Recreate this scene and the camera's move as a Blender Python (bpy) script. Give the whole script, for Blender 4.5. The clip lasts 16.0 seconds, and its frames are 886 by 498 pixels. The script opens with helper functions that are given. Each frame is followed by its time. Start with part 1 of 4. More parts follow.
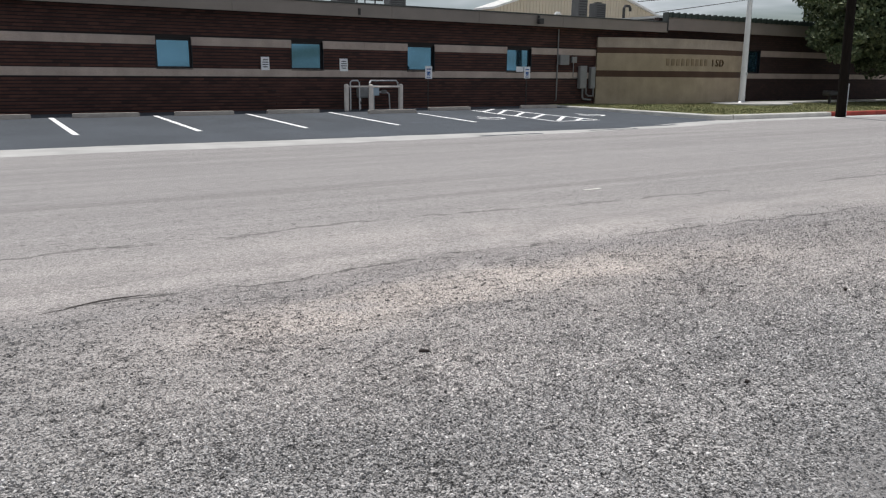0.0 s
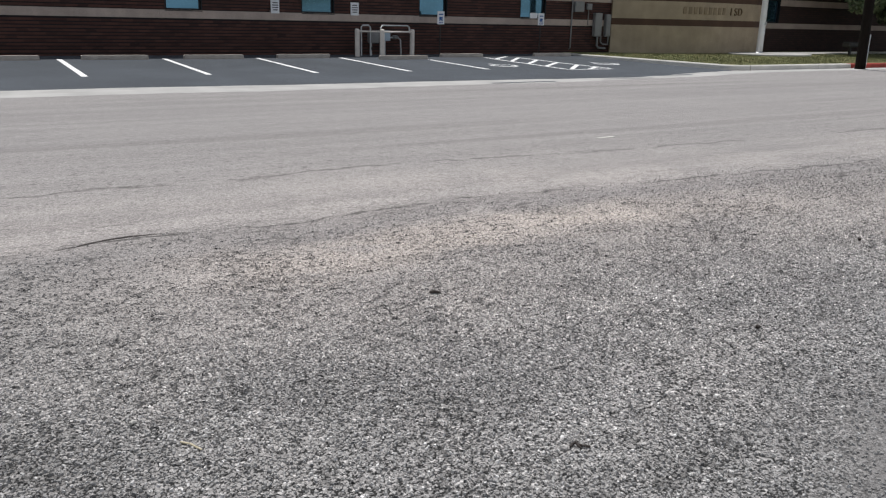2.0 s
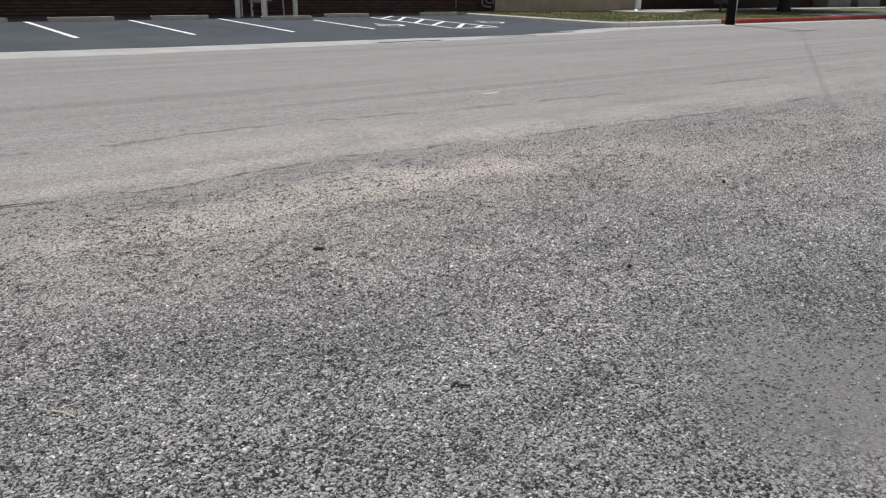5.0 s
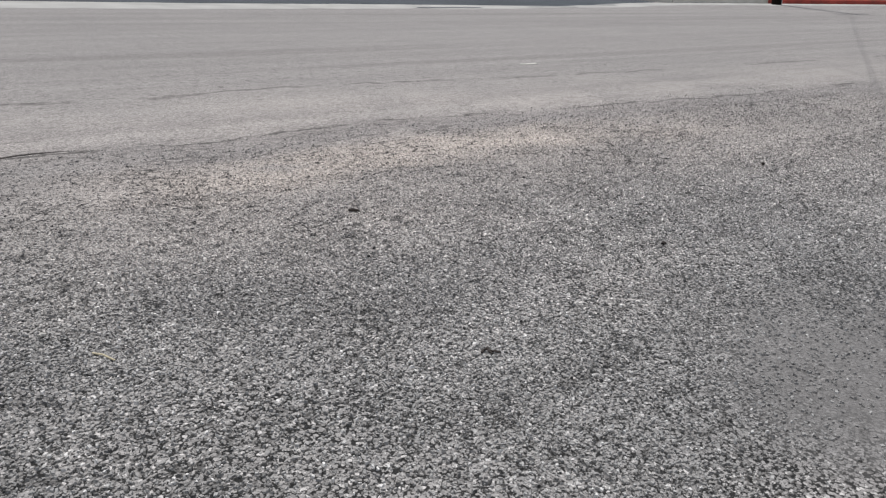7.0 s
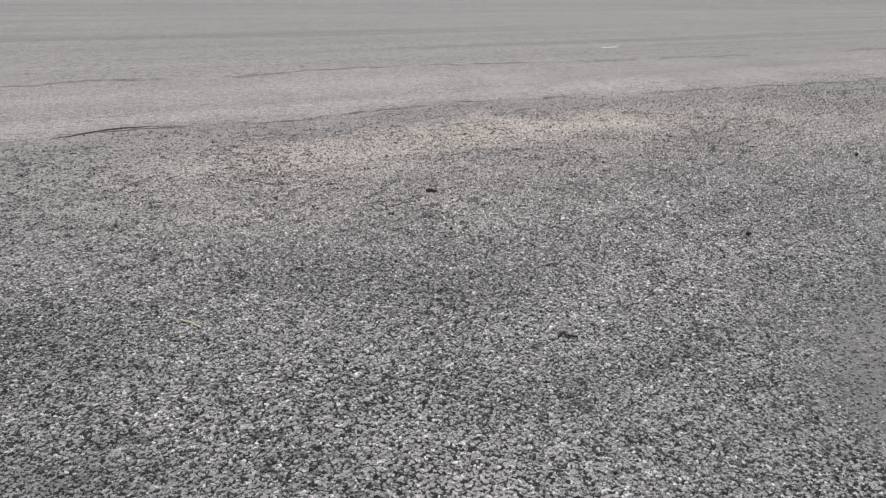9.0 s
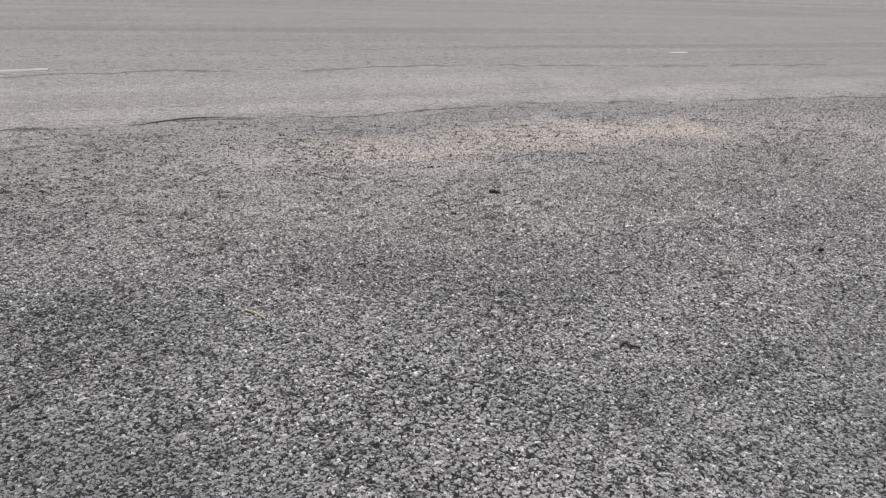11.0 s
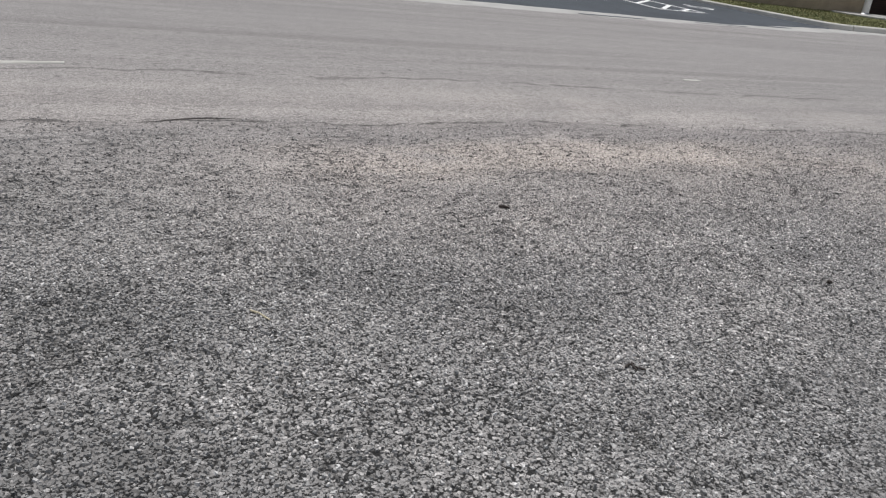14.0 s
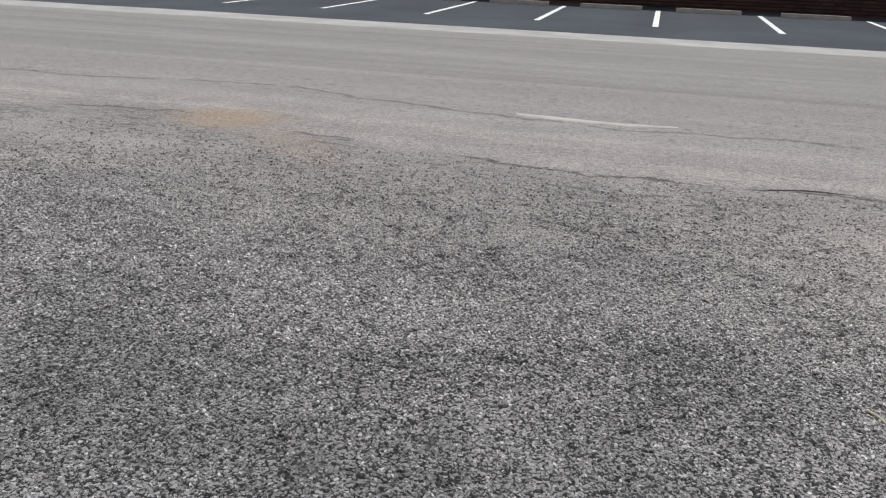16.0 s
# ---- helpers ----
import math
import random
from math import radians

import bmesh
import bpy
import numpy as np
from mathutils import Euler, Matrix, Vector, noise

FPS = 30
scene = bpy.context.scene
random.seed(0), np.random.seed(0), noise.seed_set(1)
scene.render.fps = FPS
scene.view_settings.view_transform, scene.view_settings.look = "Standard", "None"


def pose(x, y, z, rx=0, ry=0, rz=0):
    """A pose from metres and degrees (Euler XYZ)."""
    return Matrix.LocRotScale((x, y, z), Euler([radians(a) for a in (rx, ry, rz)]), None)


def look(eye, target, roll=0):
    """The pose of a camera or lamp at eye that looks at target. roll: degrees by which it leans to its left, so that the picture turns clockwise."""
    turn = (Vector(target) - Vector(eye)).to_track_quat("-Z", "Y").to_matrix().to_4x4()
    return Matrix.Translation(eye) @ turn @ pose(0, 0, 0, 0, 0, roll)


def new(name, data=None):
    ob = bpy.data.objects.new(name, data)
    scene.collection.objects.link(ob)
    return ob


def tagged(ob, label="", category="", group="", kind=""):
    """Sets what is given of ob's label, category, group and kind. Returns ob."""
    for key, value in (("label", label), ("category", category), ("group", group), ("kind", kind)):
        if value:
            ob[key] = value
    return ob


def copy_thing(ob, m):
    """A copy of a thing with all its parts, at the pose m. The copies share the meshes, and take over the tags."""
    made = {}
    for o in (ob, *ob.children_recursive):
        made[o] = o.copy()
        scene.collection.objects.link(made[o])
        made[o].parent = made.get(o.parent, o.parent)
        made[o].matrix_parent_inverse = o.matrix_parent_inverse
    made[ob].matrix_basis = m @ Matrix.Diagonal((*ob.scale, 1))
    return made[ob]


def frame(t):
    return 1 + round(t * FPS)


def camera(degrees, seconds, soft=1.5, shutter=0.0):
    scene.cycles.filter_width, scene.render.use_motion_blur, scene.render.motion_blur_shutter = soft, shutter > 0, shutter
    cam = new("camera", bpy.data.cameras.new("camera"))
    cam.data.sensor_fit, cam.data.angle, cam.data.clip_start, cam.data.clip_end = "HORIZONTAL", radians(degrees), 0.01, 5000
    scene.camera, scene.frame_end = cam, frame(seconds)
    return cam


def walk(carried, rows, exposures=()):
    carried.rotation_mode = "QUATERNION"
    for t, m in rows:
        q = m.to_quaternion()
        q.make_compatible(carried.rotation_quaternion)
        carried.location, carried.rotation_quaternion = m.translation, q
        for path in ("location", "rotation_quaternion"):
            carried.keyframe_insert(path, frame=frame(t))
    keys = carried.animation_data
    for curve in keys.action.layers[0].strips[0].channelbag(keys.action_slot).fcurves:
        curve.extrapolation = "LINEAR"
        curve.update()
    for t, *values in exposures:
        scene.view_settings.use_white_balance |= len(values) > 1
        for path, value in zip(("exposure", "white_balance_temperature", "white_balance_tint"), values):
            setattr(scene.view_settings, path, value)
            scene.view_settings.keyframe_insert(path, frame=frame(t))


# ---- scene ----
cam = camera(59.4, 16.0, soft=1.2)
PATH = [
    (0, (-0.443, -2.136, 1.469), (0.596, -0.486, 1.024), 0.6),
    (0.5, (-0.439, -2.14, 1.467), (0.682, -0.539, 1.039), 0.9),
    (1, (-0.423, -2.153, 1.455), (0.642, -0.528, 0.981), -0.2),
    (1.5, (-0.436, -2.133, 1.421), (0.535, -0.485, 0.836), 2.1),
    (2, (-0.453, -2.124, 1.42), (0.551, -0.491, 0.851), 1.3),
    (2.5, (-0.451, -2.121, 1.418), (0.518, -0.474, 0.828), 1.2),
    (3, (-0.406, -2.161, 1.406), (0.707, -0.616, 0.793), 1.6),
    (3.5, (-0.391, -2.194, 1.4), (1.007, -0.912, 0.767), 2.1),
    (4, (-0.4, -2.18, 1.379), (0.855, -0.767, 0.726), 0.1),
    (4.2, (-0.403, -2.186, 1.376), (0.824, -0.748, 0.722), 0.2),
    (6.3, (-0.434, -2.204, 1.376), (0.747, -0.732, 0.715), 1.9),
    (6.5, (-0.444, -2.194, 1.368), (0.704, -0.705, 0.687), 1.7),
    (7, (-0.451, -2.192, 1.365), (0.685, -0.716, 0.637), 3.4),
    (7.5, (-0.451, -2.194, 1.36), (0.679, -0.714, 0.631), 4.8),
    (8, (-0.467, -2.188, 1.364), (0.62, -0.684, 0.618), 2.9),
    (8.5, (-0.469, -2.187, 1.357), (0.587, -0.668, 0.596), 3.8),
    (9, (-0.483, -2.173, 1.35), (0.5, -0.612, 0.574), 3.3),
    (9.5, (-0.485, -2.168, 1.349), (0.392, -0.553, 0.56), 2.7),
    (9.7, (-0.498, -2.162, 1.355), (0.354, -0.531, 0.573), 3.5),
    (11.8, (-0.512, -2.142, 1.342), (0.361, -0.53, 0.541), 5.2),
    (12, (-0.509, -2.145, 1.333), (0.36, -0.535, 0.525), 5.6),
    (12.5, (-0.515, -2.137, 1.334), (0.328, -0.518, 0.515), 6.8),
    (13, (-0.515, -2.139, 1.34), (0.312, -0.509, 0.528), 6.1),
    (13.5, (-0.513, -2.143, 1.335), (0.371, -0.525, 0.562), 6.2),
    (14, (-0.533, -2.128, 1.329), (0.329, -0.487, 0.579), 7.3),
    (14.5, (-0.536, -2.134, 1.328), (0.25, -0.443, 0.605), 6.7),
    (15, (-0.572, -2.12, 1.332), (0.057, -0.36, 0.621), 6.0),
    (15.3, (-0.617, -2.088, 1.323), (-0.112, -0.295, 0.613), 5.9),
    (15.5, (-0.647, -2.067, 1.317), (-0.328, -0.219, 0.623), 5.9),
    (15.6, (-0.668, -2.065, 1.313), (-0.542, -0.217, 0.629), 5.2),
    (15.7, (-0.690, -2.064, 1.308), (-0.715, -0.230, 0.610), 4.4),
    (15.8, (-0.711, -2.062, 1.304), (-0.895, -0.239, 0.600), 3.7),
    (16, (-0.754, -2.059, 1.295), (-1.22, -0.244, 0.595), 2.2),
]
walk(cam, [(t, look(eye, target, roll)) for t, eye, target, roll in PATH],
     [(0, -0.16), (2.0, -0.27), (4.0, -0.34), (9.0, -0.4), (14.0, -0.43), (16.0, -0.45)])

# ---- light ----
SUN_EL, SUN_AZ = radians(76), radians(8)      # from behind the building, slightly to its east
sun_way = Vector((math.sin(SUN_AZ) * math.cos(SUN_EL), math.cos(SUN_AZ) * math.cos(SUN_EL), math.sin(SUN_EL)))
sun = new("sun", bpy.data.lights.new("sun", "SUN"))
sun.data.energy, sun.data.angle, sun.data.color = 4.0, radians(0.53), (1.0, 0.98, 0.95)
sun.matrix_world = look(sun_way * 60, (0, 0, 0))

world = bpy.data.worlds.new("sky")
scene.world = world
world.use_nodes = True
wn, wl = world.node_tree.nodes, world.node_tree.links
wn.clear()
w_out, w_bg, w_sky = wn.new("ShaderNodeOutputWorld"), wn.new("ShaderNodeBackground"), wn.new("ShaderNodeTexSky")
w_sky.sky_type, w_sky.sun_disc, w_sky.sun_elevation, w_sky.sun_rotation = "NISHITA", False, SUN_EL, SUN_AZ
w_sky.dust_density, w_sky.air_density, w_sky.ozone_density = 0.8, 1.0, 1.5
w_co, w_map, w_no, w_ra, w_mix = (wn.new("ShaderNodeTexCoord"), wn.new("ShaderNodeMapping"), wn.new("ShaderNodeTexNoise"),
                                  wn.new("ShaderNodeValToRGB"), wn.new("ShaderNodeMix"))
w_map.inputs["Scale"].default_value = (2.0, 2.0, 9.0)
w_no.inputs["Scale"].default_value, w_no.inputs["Detail"].default_value, w_no.inputs["Distortion"].default_value = 1.6, 7, 0.7
w_ra.color_ramp.elements[0].position, w_ra.color_ramp.elements[1].position = 0.36, 0.6
w_ra.color_ramp.elements[1].color = (0.88, 0.88, 0.88, 1)
w_mix.data_type = "RGBA"
w_mix.inputs["B"].default_value = (13.0, 13.6, 14.6, 1)
wl.new(w_co.outputs["Generated"], w_map.inputs["Vector"])
wl.new(w_map.outputs["Vector"], w_no.inputs["Vector"])
wl.new(w_no.outputs["Fac"], w_ra.inputs["Fac"])
wl.new(w_ra.outputs["Color"], w_mix.inputs["Factor"])
wl.new(w_sky.outputs["Color"], w_mix.inputs["A"])
wl.new(w_mix.outputs["Result"], w_bg.inputs["Color"])
wl.new(w_bg.outputs["Background"], w_out.inputs["Surface"])
w_bg.inputs["Strength"].default_value = 0.06

# ---- materials ----


class Mat:
    """A small wrapper to wire node materials."""

    def __init__(self, name, rough=0.8, metal=0.0):
        self.m = bpy.data.materials.new(name)
        self.m.use_nodes = True
        self.n, self.l = self.m.node_tree.nodes, self.m.node_tree.links
        self.b = self.n["Principled BSDF"]
        self.b.inputs["Roughness"].default_value, self.b.inputs["Metallic"].default_value = rough, metal
        self.pos = self.n.new("ShaderNodeNewGeometry").outputs["Position"]

    def put(self, sock, v):
        if hasattr(v, "is_linked"):
            self.l.new(v, sock)
        else:
            sock.default_value = v

    def coords(self, scale, vec=None, turn=0):
        q = self.n.new("ShaderNodeMapping")
        q.inputs["Scale"].default_value = scale
        q.inputs["Rotation"].default_value = (0, 0, turn)
        self.l.new(vec or self.pos, q.inputs["Vector"])
        return q.outputs["Vector"]

    def noise(self, scale, detail=4, vec=None, distort=0.0, rough=0.55):
        q = self.n.new("ShaderNodeTexNoise")
        q.inputs["Scale"].default_value, q.inputs["Detail"].default_value = scale, detail
        q.inputs["Distortion"].default_value, q.inputs["Roughness"].default_value = distort, rough
        self.l.new(vec or self.pos, q.inputs["Vector"])
        return q.outputs["Fac"]

    def voronoi(self, scale, out="Distance", feature="F1", vec=None):
        q = self.n.new("ShaderNodeTexVoronoi")
        q.feature = feature
        q.inputs["Scale"].default_value = scale
        self.l.new(vec or self.pos, q.inputs["Vector"])
        return q.outputs[out]

    def ramp(self, fac, *stops):
        q = self.n.new("ShaderNodeValToRGB")
        e = q.color_ramp.elements
        while len(e) < len(stops):
            e.new(0.5)
        for el, (p, c) in zip(e, stops):
            el.position = p
            el.color = (c, c, c, 1) if isinstance(c, (int, float)) else (*c, 1)
        self.l.new(fac, q.inputs["Fac"])
        return q.outputs["Color"]

    def mix(self, fac, a, b, how="MIX"):
        q = self.n.new("ShaderNodeMix")
        q.data_type, q.blend_type = "RGBA", how
        for s, v in ((q.inputs["Factor"], fac), (q.inputs["A"], a), (q.inputs["B"], b)):
            if isinstance(v, tuple) and len(v) == 3:
                v = (*v, 1)
            self.put(s, v)
        return q.outputs["Result"]

    def math(self, op, a, b=0.0, c=0.0):
        q = self.n.new("ShaderNodeMath")
        q.operation = op
        for s, v in zip(q.inputs, (a, b, c)):
            self.put(s, v)
        return q.outputs["Value"]

    def split(self, vec=None):
        q = self.n.new("ShaderNodeSeparateXYZ")
        self.l.new(vec or self.pos, q.inputs["Vector"])
        return q.outputs

    def span(self, v, lo, hi):
        q = self.n.new("ShaderNodeMapRange")
        q.clamp = True
        q.interpolation_type = "SMOOTHSTEP"
        q.inputs["From Min"].default_value, q.inputs["From Max"].default_value = lo, hi
        self.l.new(v, q.inputs["Value"])
        return q.outputs["Result"]

    def bump(self, h, strength=0.5, dist=0.01, after=None):
        q = self.n.new("ShaderNodeBump")
        q.inputs["Strength"].default_value, q.inputs["Distance"].default_value = strength, dist
        self.l.new(h, q.inputs["Height"])
        if after:
            self.l.new(after, q.inputs["Normal"])
        self.l.new(q.outputs["Normal"], self.b.inputs["Normal"])
        return q.outputs["Normal"]

    def random(self, island=False):
        if island:
            return self.n.new("ShaderNodeNewGeometry").outputs["Random Per Island"]
        return self.n.new("ShaderNodeObjectInfo").outputs["Random"]

    def color(self, c):
        self.put(self.b.inputs["Base Color"], c if hasattr(c, "is_linked") else (*c, 1))
        return self


def worn(name, c, rough=0.75, metal=0.0, vary=0.18, scale=3.0, grain=60.0, bump=0.15, dist=0.004):
    """Paint, metal, concrete and the like: a colour with stains at one scale and grain at another."""
    m = Mat(name, rough, metal)
    dark = tuple(v * (1 - vary) for v in c)
    light = tuple(min(1, v * (1 + vary * 0.6)) for v in c)
    a = m.ramp(m.noise(scale, 6), (0.3, dark), (0.7, light))
    g = m.noise(grain, 3)
    m.color(m.mix(0.25, a, m.mix(1.0, a, m.ramp(g, (0.25, 0.6), (0.75, 1.25)), "MULTIPLY")))
    m.bump(g, bump, dist)
    return m.m


def edge_line(m, x):
    """How far the ragged edge of the old surface strays from y = 3, along x."""
    at = lambda v: (v + 8) / 24.0
    q = m.ramp(m.math("MULTIPLY_ADD", x, 1 / 24.0, 8 / 24.0), (at(-6.5), 0.70), (at(-5.2), 0.85), (at(-4.3), 0.87), (at(-3.5), 0.71),
               (at(-2.5), 0.60), (at(-1.6), 0.53), (at(-1.0), 0.49), (at(0.4), 0.55), (at(1.4), 0.485), (at(2.75), 0.575),
               (at(4.1), 0.525), (at(5.4), 0.44), (at(8.2), 0.375), (at(14.0), 0.33))
    return m.math("MULTIPLY_ADD", m.split(q)[0], 2.0, -1.0)


def blotch(m, x, y, cx, cy, r0, r1, squash=1.0, wobble=1.0, scale=2.2):
    """A mark with a ragged rim round a place."""
    dx, dy = m.math("MULTIPLY", m.math("SUBTRACT", x, cx), squash), m.math("SUBTRACT", y, cy)
    r = m.math("SQRT", m.math("ADD", m.math("MULTIPLY", dx, dx), m.math("MULTIPLY", dy, dy)))
    r = m.math("ADD", r, m.math("MULTIPLY_ADD", m.noise(scale, 5), wobble, -wobble / 2))
    return m.math("SUBTRACT", 1.0, m.span(r, r0, r1))


def lane_colour(m):
    """The road's colour across its width: worn tracks, the ragged edge of the old surface, stains. Returns it with the way across."""
    x, y, z = m.split()
    fine = m.math("MULTIPLY_ADD", m.noise(2.2, 7, m.coords((0.7, 1.0, 1)), 0.4, 0.72), 0.52, -0.26)
    yy = m.math("ADD", m.math("SUBTRACT", y, edge_line(m, x)), fine)
    t = m.math("MULTIPLY_ADD", yy, 1 / 20.0, 5 / 20.0)          # from -5 to 15
    at = lambda v: (v + 5) / 20.0
    lane = m.ramp(t, (at(-4), (0.258, 0.254, 0.251)), (at(-0.6), (0.272, 0.266, 0.262)), (at(0.3), (0.322, 0.309, 0.301)), (at(1.2), (0.395, 0.37, 0.354)),
                  (at(1.9), (0.398, 0.37, 0.352)), (at(2.48), (0.362, 0.339, 0.325)), (at(2.66), (0.302, 0.286, 0.277)),
                  (at(2.95), (0.31, 0.294, 0.284)), (at(3.16), (0.382, 0.362, 0.348)), (at(3.7), (0.369, 0.35, 0.336)),
                  (at(4.55), (0.325, 0.312, 0.302)), (at(5.6), (0.312, 0.3, 0.292)), (at(7.2), (0.285, 0.275, 0.268)),
                  (at(8.6), (0.306, 0.296, 0.289)), (at(9.6), (0.275, 0.266, 0.26)), (at(12.4), (0.297, 0.288, 0.281)))
    # the dust along the edge lies in patches, thickest before the walker
    bare = m.math("MULTIPLY", m.span(m.noise(0.8, 5, m.coords((0.5, 1.5, 1)), 0.6), 0.48, 0.62), m.math("SUBTRACT", 1.0, m.span(yy, 4.2, 5.0)))
    bare = m.math("MULTIPLY", bare, m.span(yy, 2.95, 3.3))
    lane = m.mix(m.math("MULTIPLY", bare, 0.55), lane, (0.30, 0.289, 0.28))
    lane = m.mix(m.math("MULTIPLY", m.math("MULTIPLY", m.span(x, 5.0, 8.0), m.math("SUBTRACT", 1.0, m.span(yy, 5.0, 8.0))), 0.35), lane, (0.285, 0.277, 0.27))
    lane = m.mix(m.math("MULTIPLY", m.math("MULTIPLY", m.math("SUBTRACT", 1.0, m.span(x, -0.6, 1.0)), m.math("SUBTRACT", 1.0, m.span(yy, 2.6, 3.0))), 0.6), lane, (0.262, 0.257, 0.253))
    # a paler worn stretch before the edge, spotty and fraying to the east
    fray = m.span(m.noise(1.3, 5, m.coords((0.7, 1.6, 1)), 0.7), 0.3, 0.52)
    pale = m.math("MULTIPLY", m.span(yy, 1.5, 1.95), m.math("SUBTRACT", 1.0, m.span(yy, 2.3, 2.6)))
    pale = m.math("MULTIPLY", m.math("MULTIPLY", pale, fray), m.math("MULTIPLY", m.span(x, 0.2, 1.2), m.math("SUBTRACT", 1.0, m.span(x, 3.2, 6.5))))
    lane = m.mix(m.math("MULTIPLY", pale, 0.9), lane, (0.485, 0.44, 0.405))
    # fine dark lines and streaks drawn out along the wheel tracks, and soft stains
    streak = m.noise(1.0, 6, m.coords((0.055, 2.3, 1.0)), rough=0.66)
    lane = m.mix(0.55, lane, m.mix(1.0, lane, m.ramp(streak, (0.3, 0.74), (0.7, 1.22)), "MULTIPLY"))
    line = m.span(m.noise(1.0, 3, m.coords((0.03, 1.35, 1.0)), 0.25), 0.60, 0.64)
    lane = m.mix(m.math("MULTIPLY", m.math("MULTIPLY", line, m.span(yy, 4.6, 5.2)), 0.35), lane, (0.2, 0.19, 0.184))
    blot = m.noise(0.7, 6, distort=0.8)
    far = m.math("MULTIPLY_ADD", m.span(yy, 3.2, 5.5), -0.36, 0.5)
    lane = m.mix(far, lane, m.mix(1.0, lane, m.ramp(blot, (0.3, (0.78, 0.785, 0.79)), (0.68, (1.15, 1.13, 1.11))), "MULTIPLY"))
    # dark stains and a dusty bald place by the wheel stop
    for cx, cy, r0, r1, k in ((-0.47, 0.35, 0.0, 0.55, 0.45), (-0.52, -0.42, 0.0, 0.5, 0.4), (-1.3, -0.3, 0.1, 1.0, 0.4), (-2.4, -0.15, 0.0, 0.7, 0.5),
                              (0.85, 0.55, 0.0, 0.75, 0.28), (1.4, 0.2, 0.0, 0.5, 0.2)):
        lane = m.mix(m.math("MULTIPLY", blotch(m, x, y, cx, cy, r0, r1, 0.8), k), lane, (0.12, 0.118, 0.116))
    lane = m.mix(m.math("MULTIPLY", blotch(m, x, y, 2.6, -1.25, 0.4, 1.3), 0.65), lane, (0.155, 0.151, 0.149))
    # pits where chips have come away, broad, middling and small; their shade is put into the colour
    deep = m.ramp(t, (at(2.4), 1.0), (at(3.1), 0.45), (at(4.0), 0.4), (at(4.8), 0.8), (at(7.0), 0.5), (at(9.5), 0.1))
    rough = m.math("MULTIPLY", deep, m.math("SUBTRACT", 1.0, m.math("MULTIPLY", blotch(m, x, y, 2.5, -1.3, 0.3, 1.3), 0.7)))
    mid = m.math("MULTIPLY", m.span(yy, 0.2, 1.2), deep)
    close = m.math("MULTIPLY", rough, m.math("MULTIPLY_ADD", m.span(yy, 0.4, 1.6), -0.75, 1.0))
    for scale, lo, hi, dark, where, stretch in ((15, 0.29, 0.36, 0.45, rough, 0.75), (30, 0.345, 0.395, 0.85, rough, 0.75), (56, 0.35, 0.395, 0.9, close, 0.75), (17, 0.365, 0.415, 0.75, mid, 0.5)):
        pit_shade = m.math("SUBTRACT", 1.0, m.span(m.noise(scale, 4, m.coords((stretch, 1.3, 1)), rough=0.62), lo, hi))
        lane = m.mix(m.math("MULTIPLY", m.math("MULTIPLY", pit_shade, where), dark), lane, (0.03, 0.029, 0.028))
    # the fine net of cracks in the old binder
    bend = m.n.new("ShaderNodeVectorMath")
    bend.operation = "MULTIPLY_ADD"
    bn = m.n.new("ShaderNodeTexNoise")
    bn.inputs["Scale"].default_value, bn.inputs["Detail"].default_value = 9, 4
    m.l.new(m.pos, bn.inputs["Vector"])
    m.l.new(bn.outputs["Color"], bend.inputs[0])
    bend.inputs[1].default_value = (0.13, 0.13, 0.0)
    m.l.new(m.pos, bend.inputs[2])
    near = m.math("MULTIPLY", m.math("SUBTRACT", 1.0, m.span(yy, 3.2, 4.4)), rough)
    for scale, half, lo, hi, dark in ((6.5, 0.045, 0.42, 0.56, 0.7), (13.0, 0.07, 0.44, 0.56, 0.65)):
        net = m.voronoi(scale, feature="DISTANCE_TO_EDGE", vec=m.coords((0.8, 1.3, 1), bend.outputs["Vector"]))
        net = m.math("MULTIPLY", m.math("SUBTRACT", 1.0, m.span(net, 0.0, half)), m.math("MULTIPLY", m.span(m.noise(1.1 + scale / 20, 3), lo, hi), near))
        lane = m.mix(m.math("MULTIPLY", net, dark), lane, (0.04, 0.038, 0.036))
    return lane, yy


